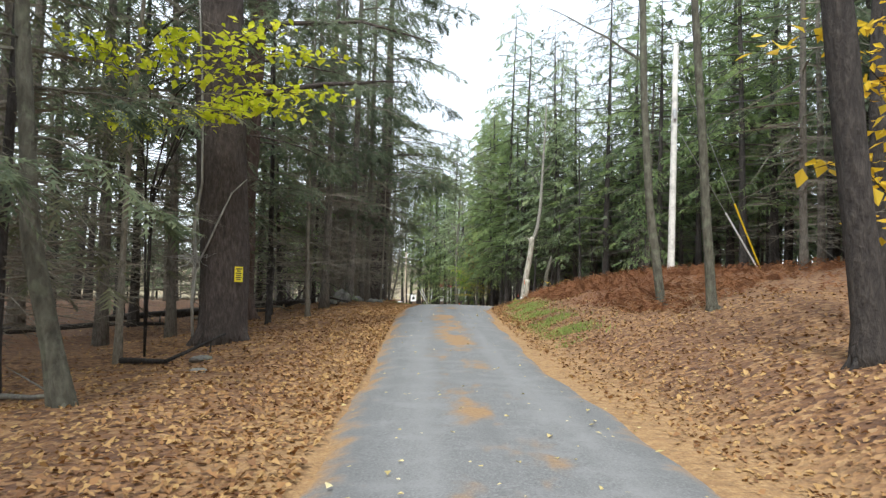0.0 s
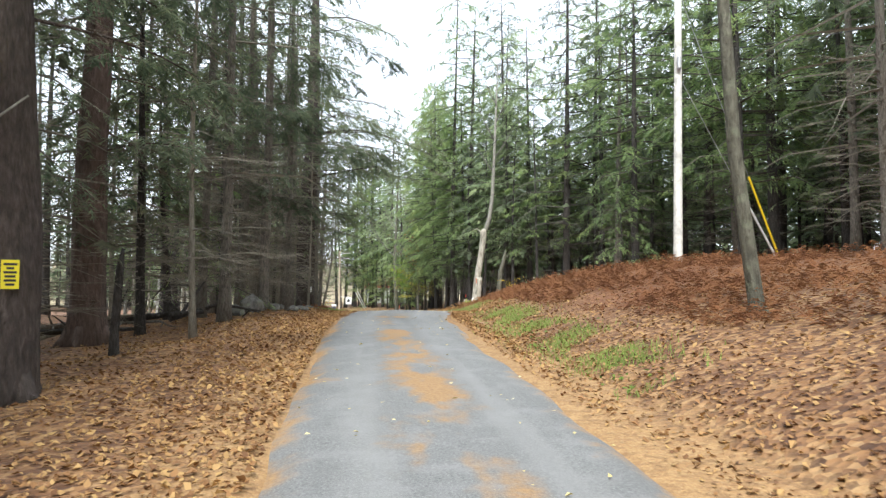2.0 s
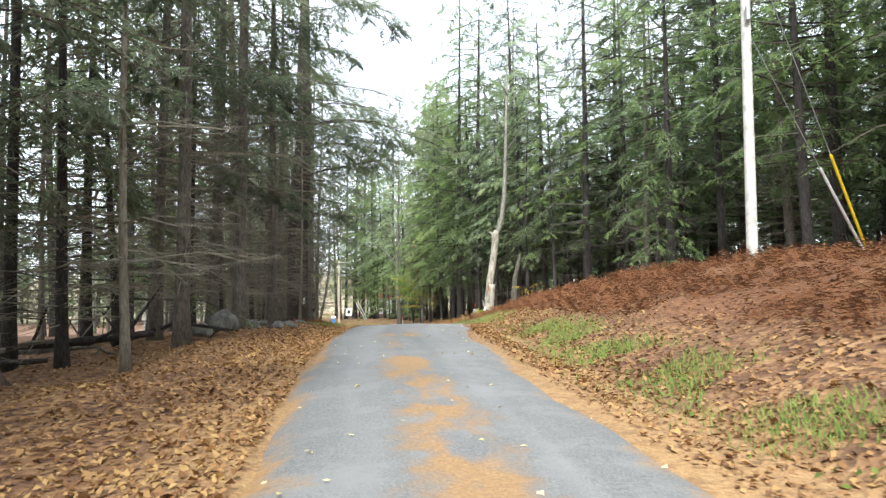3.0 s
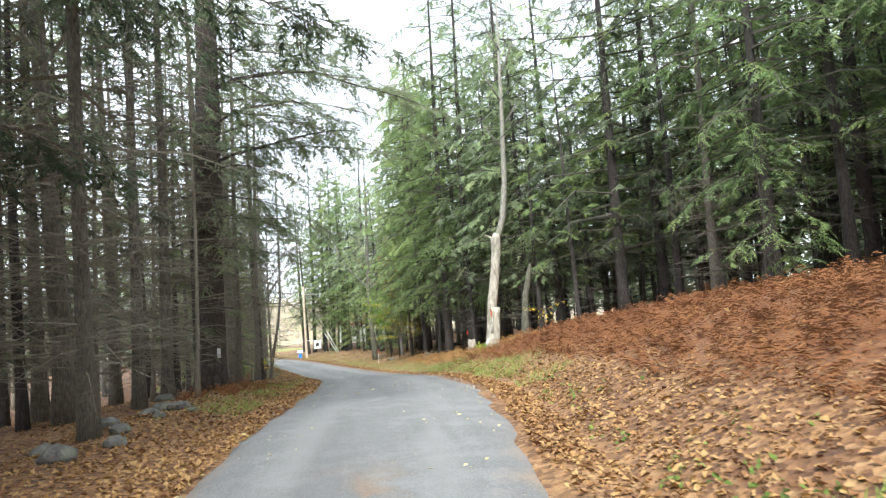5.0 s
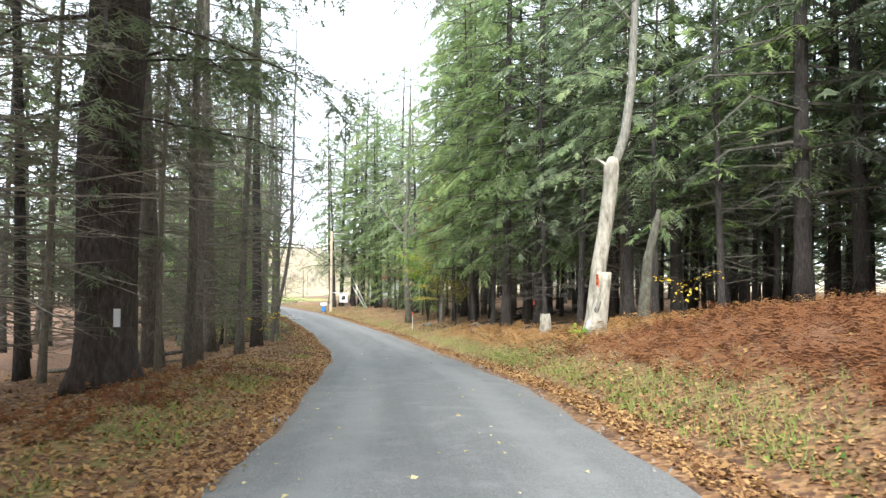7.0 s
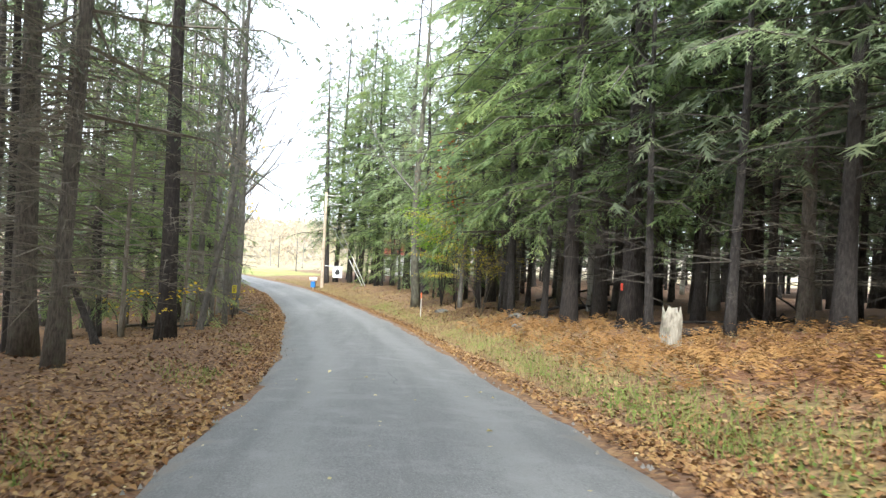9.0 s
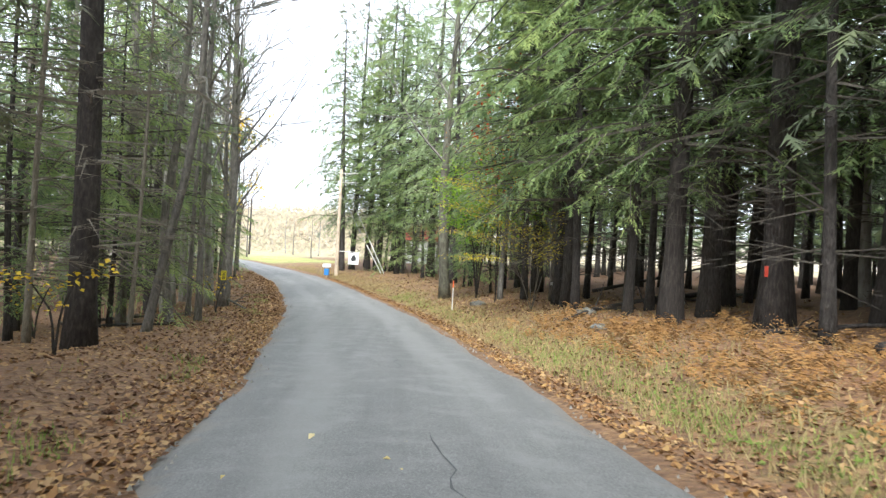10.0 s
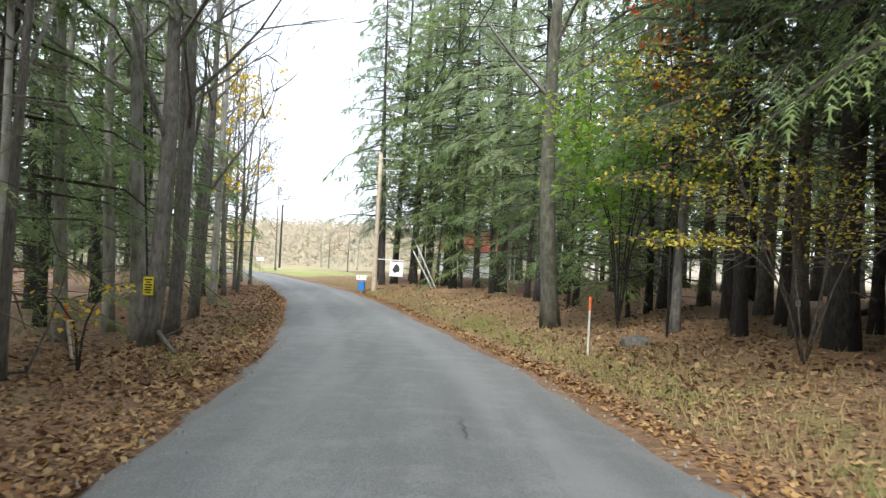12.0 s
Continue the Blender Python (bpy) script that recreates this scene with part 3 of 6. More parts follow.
def hardwood(seed, h, r, fork_at, bark_m, label, leaf_m=None, leaf_n=0, leaf_size=0.09, lean=(0, 0), spread=0.35, name="bare_tree", limbs_n=9, leaf_low=0.3):
    rng = np.random.default_rng(seed)
    t = thing(name, Matrix(), label, "tree")
    s, tw = Shell(), Shell()
    pts, rad = trunk_path(rng, h, r, 0.25, 10, 1.35)
    pts = [(p[0] + lean[0] * (p[2] / h) ** 0.8 * h if p[2] > 0 else p[0], p[1] + (lean[1] * p[2]), p[2]) for p in pts]
    s.tube(pts, rad, 9, 0.14, seed)
    tp = np.array(pts)
    ends = []

    def at(z):
        return np.array([np.interp(z, tp[:, 2], tp[:, 0]), np.interp(z, tp[:, 2], tp[:, 1]), z])

    def grow(o, d, ln, rr, depth):
        d = d / np.linalg.norm(d)
        path, p, dd = [o], o, d
        for k in range(4):
            dd = dd + rng.normal(0, 0.13, 3) + np.array([0, 0, 0.05])
            dd /= np.linalg.norm(dd)
            p = p + dd * ln / 4
            path.append(p)
        if depth < 2:
            tw.tube([path[0], path[1], path[2], path[4]], [rr, rr * 0.8, rr * 0.55, rr * 0.15], 4 if depth == 0 else 3, cap=False)
        else:
            up = np.array([0, 0, max(rr, 0.005)])
            tw.quads(np.array([[path[0] - up, path[0] + up, path[2]], [path[1] - up * 0.7, path[2] + up * 0.5, path[4]]]))
        ends.extend(path[1:])
        if depth < 3:
            for k in range((5, 4, 3)[depth]):
                i = rng.integers(1, 5)
                nd_ = dd + rng.normal(0, 0.6, 3) + np.array([0, 0, 0.1])
                grow(path[i], nd_, ln * rng.uniform(0.35, 0.6), rr * 0.45, depth + 1) if depth < 2 or rng.uniform() < 0.6 else None
    for i in range(limbs_n):
        z = fork_at + (h * 0.95 - fork_at) * ((i + rng.uniform(0, 0.8)) / limbs_n)
        a = i * 2.4 + rng.uniform(-0.4, 0.4)
        u = (h - z) / (h - fork_at)
        grow(at(z), np.array([math.cos(a), math.sin(a), rng.uniform(0.5, 1.2)]), h * spread * (0.25 + 0.75 * u) * rng.uniform(0.6, 1.0), r * (0.12 + 0.28 * u), 0)
    smooth(part("trunk", s.data(), bark_m, t))
    tagged(part("twig_work", tw.data(), bark_m, t), kind="stuff")
    if leaf_m:
        e = np.array(ends)
        pick = e[rng.integers(0, len(e), leaf_n)] + rng.normal(0, 0.18, (leaf_n, 3))
        f = Shell()
        f.quads(leaf_card(rng, pick, leaf_size))
        part("crown", f.data(), leaf_m, t)
    return t


PROTO, USED = {}, set()


def proto(key):
    if key in PROTO:
        return PROTO[key]
    k, i = key.split(":")
    i = int(i)
    if k == "hem":  # green to near the ground
        ob = conifer(100 + i, 14 + 2 * i, 0.2, 2.6, 3.9, 92, 0.17, 6.3, 10, M_BARK, M_HEM, "dense green hemlock with drooping feathery boughs", 0.6, "hemlock_tree", 0.2, 5, 5.0, 0.42)
    # pine and farpine: hem and farhem again, paled to carry haze
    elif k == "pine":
        ob = conifer(160 + i, 14 + 2 * i, 0.2, 3.0, 3.8, 86, 0.17, 6.3, 14, M_BARK, M_HEM_HAZY, "grey-green conifer with soft drooping boughs, haze put into its pale colour", 0.6, "pine_tree", 0.2, 5, 5.0, 0.42)
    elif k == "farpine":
        ob = conifer(180 + i, 16 + 2 * i, 0.18, 2.5, 3.4, 46, 0.34, 2.6, 6, M_BARK, M_HEM_HAZY, "grey-green conifer deep in the wood, haze put into its pale colour", 0.8, "pine_tree", 0.3, 3, 0.0, 0.42)
    elif k == "low":  # dim brownish boughs from head height up
        ob = conifer(560 + i, 13 + i, 0.13, 1.9, 2.9, 48, 0.18, 3.8, 50, M_BARK, M_BROWNISH, "shaded spruce with thin brownish boughs and dead twigs", 0.8, "spruce_tree", 0.2, 5, 0.0, 0.4)
    elif k == "bole":  # thin dark trunk, green only above a browsed line
        ob = conifer(580 + i, 12 + 2 * i, 0.1, 3.0, 2.4, 34, 0.23, 3.4, 16, M_BARK, M_HEM if i else M_HEM_DARK, "thin dark hemlock trunk with boughs above head height", 0.7, "hemlock_tree", 0.2, 4, 0.0, 0.4)
    elif k == "bush":
        ob = conifer(130 + i, 8.5 + i, 0.11, 0.9, 3.0, 70, 0.14, 7.0, 4, M_BARK, M_HEM, "bushy young hemlock with soft green boughs low down", 0.4, "hemlock_tree", 0.1, 5, 3.5)
    elif k == "tall":  # dead lower limbs, dark crown above
        ob = conifer(200 + i, 17 + i, 0.19, 3.6, 3.3, 52, 0.16, 5.2, 70, M_BARK_MID, M_HEM_DARK, "tall dark spruce with bare dead lower branches", 1.0, "spruce_tree", 0.75, 5, 7.0)
    elif k == "stem":  # long bare stem
        ob = conifer(230 + i, 17 + i, 0.17, 6.5, 2.6, 32, 0.16, 4.6, 90, M_BARK_MID, M_HEM_DARK, "tall bare-stemmed spruce bristling with dead twigs", 0.9, "spruce_tree", 0.75)
    elif k == "thick":
        ob = conifer(300 + i, 20, 0.3, 2.4, 4.2, 92, 0.155, 6.4, 40, M_BARK_DARK, M_HEM_DARK if i else M_HEM, "thick-trunked old spruce with dead lower limbs", 1.6, "spruce_tree", 0.3, 5, 7.0, 0.45)
    elif k == "far":
        ob = conifer(400 + i, 16 + i, 0.17, 3.0 + 0.5 * i, 3.1, 40, 0.34, 2.4, 22, M_BARK, M_HEM_DARK, "slender dark spruce deep in the wood", 0.8, "spruce_tree", 0.7, 4)
    elif k == "farhem":
        ob = conifer(450 + i, 15 + 2 * i, 0.18, 2.6, 3.4, 46, 0.34, 2.6, 6, M_BARK, M_HEM_DARK, "green hemlock deep in the wood", 0.8, "hemlock_tree", 0.3, 3, 0.0, 0.42)
    elif k == "sap":
        ob = conifer(500 + i, 4.5 + i, 0.05, 0.7, 1.6, 34, 0.12, 7.0, 3, M_BARK, M_HEM, "small green hemlock sapling", 0.3, "hemlock_sapling", 0.1)
    elif k == "spire":
        ob = conifer(520 + i, 20, 0.22, 3.0, 2.3, 95, 0.22, 4.6, 6, M_BARK, M_HEM_GREY, "tall narrow greyish conifer thinning towards the top", 1.0, "larch_tree", 0.2)
    elif k == "pole":  # thin dead stems
        ob = conifer(540 + i, 12 + i, 0.075, 6.0, 1.6, 16, 0.2, 3.6, 44, M_TWIG, M_HEM_DARK, "thin dead spruce stem with brittle twigs", 0.8, "dead_spruce")
    elif k == "grey":
        ob = hardwood(600 + i, 14 + i, 0.14, 3.6, M_BARK_GREY, "slender grey-barked bare hardwood tree", None, 0, limbs_n=11, spread=0.3)
    elif k == "birch":
        ob = hardwood(640 + i, 15 + i, 0.13, 4.5, M_BARK_PALE, "pale-barked leafless birch tree", None, 0, limbs_n=12, spread=0.26)
    elif k == "rust":
        ob = hardwood(660 + i, 11, 0.1, 2.5, M_BARK_GREY, "small hardwood tree with sparse rust-brown leaves", M_RUST, 700, 0.1)
    elif k == "gold":
        ob = hardwood(680 + i, 10, 0.09, 3.0, M_BARK_GREY, "small hardwood with yellow autumn leaves", M_YELLOW, 900, 0.2)
    PROTO[key] = ob
    return ob


def plant(key, x, y, dia=None, turn=None, hs=1.0, group="", bark_m=None, sink=0.06):
    p = proto(key)
    base = max(0.001, {"hem": .4, "pine": .4, "farpine": .36, "tall": .38, "stem": .34, "bush": .22, "thick": .6, "far": .34, "farhem": .36, "low": .26, "bole": .2, "sap": .1, "spire": .44, "pole": .15, "grey": .28, "birch": .26, "rust": .2, "gold": .18}[key.split(":")[0]])
    s = 1.0 if dia is None else min(1.7, max(0.5, dia / base))
    turn = (x * 53.7 + y * 31.3) % 360 if turn is None else turn
    cs = 0.75 + 0.25 * s
    m = pose(x, y, float(land(x, y)) - sink, 1.6 * math.sin(x * 12.9 + y * 7.3), 1.6 * math.sin(x * 5.1 - y * 9.7), 0) @ pose(0, 0, 0, 0, 0, turn) @ Matrix.Diagonal((cs, cs, hs * (0.85 + 0.15 * s), 1))
    if key in USED:
        ob = copy_thing(p, m)
    else:
        USED.add(key)
        ob = p
        ob.matrix_world = m
    for c in ob.children:
        if c.name.startswith("trunk"):
            c.scale = (s / cs, s / cs, 1)
            if bark_m:
                c.material_slots[0].link, c.material_slots[0].material = "OBJECT", bark_m
    if group:
        ob["group"] = group
    PLACED.append((x, y))
    return ob


PLACED = [(-2.7, 27.3), (-3.85, 14.1), (5.05, 14.9), (4.9, 12.05), (4.0, 6.45), (-3.4, 7.1), (6.65, 46.9), (-2.5, 40.6), (8.9, 25.65)]

# left verge, from the start of the lane to the crest: kind, x, y, trunk width
for k, x, y, d in (
        ("tall:0", -9.4, 17.0, .36), ("tall:1", -6.9, 15.8, .27), ("tall:2", -5.7, 16.6, .22),
        ("tall:1", -3.25, 24.0, .31), ("tall:2", -4.0, 25.0, .26), ("far:1", -5.6, 22.6, .22),
        ("tall:2", -2.3, 30.2, .25), ("tall:0", -3.7, 29.0, .3), ("pole:0", -3.3, 21.0, .13), ("pole:1", -5.2, 12.6, .13),
        ("tall:1", -5.2, 33.0, .3), ("tall:2", -7.2, 12.2, .26), ("far:0", -8.6, 20.8, .25), ("pole:1", -6.3, 25.5, .12)):
    plant(k, x, y, d, group="conifers along the lane")
# left side past the crest
for k, x, y, d in (
        ("stem:1", -3.6, 33.2, .36), ("stem:0", -3.0, 35.3, .25), ("stem:1", -4.4, 34.2, .25),
        ("stem:1", -2.3, 44.6, .2), ("stem:0", -2.9, 37.3, .29), ("stem:1", -4.9, 40.4, .29), ("stem:0", -5.8, 43.9, .22),
        ("pole:0", -3.6, 38.8, .12), ("pole:1", -2.5, 43.2, .12), ("stem:1", -3.1, 45.2, .3), ("stem:0", -3.2, 49.2, .26),
        ("pole:0", -4.2, 36.6, .13), ("pole:1", -3.9, 41.9, .13), ("stem:0", -3.9, 47.3, .24), ("pole:0", -2.1, 36.4, .1)):
    plant(k, x, y, d, group="conifers along the lane")
# left wood further on: mixed spruce and hardwood
for k, x, y, d in (
        ("tall:2", -2.35, 50.4, .24), ("tall:0", -3.5, 52.1, .35), ("grey:0", -6.4, 60.9, .24),
        ("birch:0", -5.0, 73.3, .33), ("pole:1", -4.4, 59.0, .12), ("grey:1", -4.12, 71.62, .34),
        ("pole:0", -5.2, 57.2, .12), ("grey:0", -3.0, 64.2, .17), ("grey:1", -4.9, 64.5, .2),
        ("grey:2", -4.6, 74.0, .3), ("birch:1", -6.0, 72.2, .25), ("birch:0", -6.5, 75.3, .26), ("grey:0", -5.8, 79.0, .3),
        ("gold:0", -7.9, 89.0, .2), ("birch:1", -7.6, 80.0, .28), ("grey:1", -8.2, 86.2, .3), ("grey:2", -5.6, 66.4, .2)):
    plant(k, x, y, d, group="trees along the lane")
plant("tall:1", -3.0, 57.7, .44, group="trees along the lane", bark_m=M_BARK_DARK)
# right wood round the stump and the stakes
for k, x, y, d in (
        ("thick:0", 8.1, 58.6, .5), ("hem:1", 9.4, 63.2, .4), ("hem:0", 8.2, 61.4, .4), ("thick:1", 10.8, 57.7, .5),
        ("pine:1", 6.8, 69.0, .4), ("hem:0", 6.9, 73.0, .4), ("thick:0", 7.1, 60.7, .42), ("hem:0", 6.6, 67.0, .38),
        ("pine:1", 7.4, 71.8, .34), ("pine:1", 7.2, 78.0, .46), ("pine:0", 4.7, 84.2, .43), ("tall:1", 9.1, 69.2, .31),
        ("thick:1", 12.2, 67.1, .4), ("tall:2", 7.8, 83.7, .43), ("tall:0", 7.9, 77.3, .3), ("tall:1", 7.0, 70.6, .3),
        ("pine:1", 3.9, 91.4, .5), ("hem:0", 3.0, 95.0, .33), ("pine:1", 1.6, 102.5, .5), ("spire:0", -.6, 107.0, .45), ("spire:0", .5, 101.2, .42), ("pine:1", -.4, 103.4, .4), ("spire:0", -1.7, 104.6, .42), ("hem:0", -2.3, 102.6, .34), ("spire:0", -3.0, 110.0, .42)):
    plant(k, x, y, d, hs=1.2 if 56 < y < 80 else 1.1, group="trees along the lane")
# right wood behind the fern bank
for k, x, y, d in (
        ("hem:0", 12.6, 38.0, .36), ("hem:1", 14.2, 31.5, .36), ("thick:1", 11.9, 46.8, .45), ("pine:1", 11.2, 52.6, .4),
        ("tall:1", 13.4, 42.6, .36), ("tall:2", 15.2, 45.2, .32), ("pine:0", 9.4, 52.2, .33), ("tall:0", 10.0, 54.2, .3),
        ("tall:0", 16.0, 35.2, .36), ("thick:0", 17.2, 40.0, .5), ("tall:2", 14.6, 26.0, .32), ("tall:1", 16.4, 22.0, .36),
        ("hem:1", 18.0, 28.5, .4), ("hem:2", 15.2, 50.5, .4), ("tall:2", 10.4, 19.4, .25), ("tall:0", 13.0, 16.8, .3),
        ("tall:1", 9.6, 11.0, .28), ("far:0", 11.6, 13.2, .26), ("hem:0", 9.6, 58.0, .3), ("birch:1", 12.0, 62.0, .3)):
    plant(k, x, y, d, group="trees behind the fern bank")
for k, x, y, d in (("hem:2", 16.2, 32.8, .45), ("hem:2", 18.5, 36.0, .45), ("hem:1", 20.0, 31.0, .45), ("hem:2", 14.0, 47.5, .42), ("hem:2", 19.0, 44.0, .42), ("hem:1", 21.0, 24.0, .45), ("hem:2", 17.6, 18.0, .4), ("hem:2", 22.0, 38.0, .45)):
    plant(k, x, y, d, hs=1.2, group="trees behind the fern bank")
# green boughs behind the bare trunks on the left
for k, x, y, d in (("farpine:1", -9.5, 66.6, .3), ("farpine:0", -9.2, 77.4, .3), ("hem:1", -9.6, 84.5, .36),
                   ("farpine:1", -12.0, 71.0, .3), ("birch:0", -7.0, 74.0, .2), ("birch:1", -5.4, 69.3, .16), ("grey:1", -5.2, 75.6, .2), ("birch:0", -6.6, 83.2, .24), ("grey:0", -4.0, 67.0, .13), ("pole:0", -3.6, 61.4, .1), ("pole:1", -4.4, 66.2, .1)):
    plant(k, x, y, d, group="trees along the lane")
for k, x, y, d in (("rust:0", -9.9, 101.0, .2), ("grey:0", -11.4, 104.6, .22), ("bush:0", -10.9, 98.6, .2), ("grey:1", -12.6, 103.0, .24), ("rust:0", -9.0, 94.6, .2), ("bush:1", -9.2, 90.4, .2), ("birch:1", -10.4, 95.4, .2), ("grey:2", -13.6, 108.0, .24), ("rust:0", -12.2, 106.8, .2), ("grey:0", -8.2, 92.2, .16)):
    plant(k, x, y, d, group="trees along the lane")
# tall leafless crowns above the conifers, and trees past the bend
for k, x, y, d in (
        ("birch:1", 9.4, 66.0, .32), ("grey:1", 8.4, 75.0, .34), ("spire:0", 6.2, 88.0, .4),
        ("rust:0", 5.4, 72.0, .2), ("spire:0", 2.2, 112.0, .5), ("hem:1", 4.6, 105.0, .4), ("birch:0", 3.2, 98.8, .26), ("birch:1", 2.5, 104.4, .28), ("birch:0", 4.5, 95.4, .26),
        ("grey:2", -12.5, 96.0, .3), ("grey:0", -15.0, 103.0, .3), ("grey:1", -17.0, 112.0, .34),
        ("birch:1", -20.0, 120.0, .3), ("grey:2", -24.0, 128.0, .3), ("rust:0", -16.0, 135.0, .2)):
    plant(k, x, y, d, group="trees past the bend")

for k, x, y, d in (("birch:0", -25.0, 118.0, .2), ("birch:1", -28.0, 132.0, .2), ("birch:0", -31.0, 144.0, .2), ("grey:1", -34.0, 150.0, .2), ("birch:1", -9.0, 150.0, .2), ("rust:0", -12.0, 146.0, .16), ("birch:0", -14.5, 156.0, .2), ("rust:0", -27.0, 140.0, .16), ("gold:0", -24.0, 150.0, .16), ("birch:1", -37.0, 160.0, .2), ("rust:0", -8.0, 132.0, .16)):
    plant(k, x, y, d, hs=.5, group="trees past the bend")

plant("grey:2", 3.75, 75.9, .42, group="trees past the bend", bark_m=M_BARK_OLIVE)
# hemlocks whose boughs hide the trunks above head height
for k, x, y, d in (("hem:0", 6.0, 70.6, .22), ("hem:1", 6.3, 65.0, .22), ("hem:0", 6.8, 62.4, .2), ("hem:0", 10.6, 60.4, .24)):
    plant(k, x, y, d, group="young hemlocks")

# low green boughs along the edge of the right wood and under the left trees
for k, x, y, d in (
        ("bush:1", 5.3, 81.0, .2), ("bush:0", 4.5, 86.5, .22), ("bush:1", 3.4, 90.2, .2), ("bush:0", 2.2, 95.6, .24), ("bush:1", 1.0, 100.2, .22),
        ("bush:0", .1, 104.6, .22), ("bush:0", 6.2, 76.4, .2), ("bush:1", -6.6, 63.0, .2),
        ("grey:0", -7.4, 68.4, .2), ("birch:1", -6.9, 77.6, .2), ("bush:0", -9.8, 73.0, .2), ("bush:1", -8.4, 82.0, .2), ("bush:0", -5.2, 26.6, .2),
        ("hem:0", .5, 101.6, .4), ("hem:1", 1.9, 97.6, .4), ("grey:2", -7.8, 65.6, .2), ("hem:1", -6.0, 70.0, .3)):
    plant(k, x, y, d, group="young hemlocks")

# shaded, half-dead spruces just inside the left wood
for k, x, y, d in (
        ("low:0", -6.4, 10.4, .22), ("low:1", -8.3, 13.4, .26), ("low:0", -5.4, 18.0, .2), ("low:1", -7.4, 18.8, .24), ("low:0", -4.7, 22.4, .2), ("low:1", -6.2, 27.6, .24), ("low:0", -4.6, 30.6, .2),
        ("low:1", -5.6, 35.6, .22), ("low:0", -5.2, 38.2, .2), ("low:1", -4.7, 43.0, .22), ("low:0", -4.6, 46.0, .2), ("low:1", -5.4, 50.2, .24), ("low:0", -4.4, 53.6, .2), ("low:1", -6.2, 56.4, .24), ("low:0", -5.2, 9.0, .16),
        ("low:1", -4.2, 33.0, .18), ("low:0", -9.4, 9.6, .2)):
    plant(k, x, y, d, group="shaded spruces of the left wood")
for k, x, y, d in (("bush:1", -5.5, 60.6, .15), ("bush:0", -5.8, 65.4, .15), ("bush:1", -6.4, 70.8, .16), ("bush:0", -6.2, 76.6, .18), ("bush:1", -4.6, 63.0, .12)):
    plant(k, x, y, d, group="young hemlocks")

# the woods behind, filled at even spacing
rng = np.random.default_rng(7)


def fill(n, xr, yr, allowed, kinds, spacing, group):
    made, tries = 0, 0
    while made < n and tries < n * 40:
        tries += 1
        x, y = rng.uniform(*xr), rng.uniform(*yr)
        if not allowed(x, y) or any((x - a) ** 2 + (y - b) ** 2 < spacing ** 2 for a, b in PLACED):
            continue
        k = kinds[rng.integers(0, len(kinds))]
        plant(k, x, y, None, rng.uniform(0, 360), rng.uniform(0.85, 1.12), group)
        made += 1


def right_limit(y):
    return float(np.interp(y, [-30, 5, 12, 22, 26, 42, 50, 56, 62, 120], [6.5, 7.5, 11, 14.5, 15, 14, 11, 9, 8.2, 6.5]))


fill(48, (-30, -4), (3, 62), lambda x, y: x < left_edge(y) - 4.6, ("far:0", "far:1", "far:2", "stem:0", "far:1", "pole:0", "pole:1", "farhem:0", "stem:1"), 1.9, "conifers of the left wood")
fill(36, (-21, -5), (60, 118), lambda x, y: x < left_edge(y) - 3.0, ("grey:0", "grey:1", "birch:0", "far:0", "grey:2", "birch:1", "farhem:0"), 2.1, "trees of the left wood")
fill(46, (7.4, 17), (46, 78), lambda x, y: x > right_limit(y) - 2.2, ("bole:0", "bole:1", "bole:0"), 1.05, "thin hemlocks of the right wood")
fill(34, (13, 27), (14, 46), lambda x, y: x > right_limit(y), ("bole:0", "far:0", "bole:1", "far:2"), 1.3, "conifers of the right wood")
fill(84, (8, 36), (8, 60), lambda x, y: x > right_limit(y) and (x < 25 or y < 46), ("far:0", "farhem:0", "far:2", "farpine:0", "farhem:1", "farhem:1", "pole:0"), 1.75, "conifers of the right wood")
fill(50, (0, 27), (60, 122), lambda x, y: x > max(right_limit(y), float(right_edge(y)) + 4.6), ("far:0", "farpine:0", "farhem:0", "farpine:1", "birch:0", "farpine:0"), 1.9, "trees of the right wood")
# unseen trees behind and beside the start, added to shade the near ground
fill(40, (-18, 18), (-26, 5), lambda x, y: x < -4.2 or x > 6, ("farhem:0", "far:1", "farhem:1"), 2.0, "conifers beside the lane")


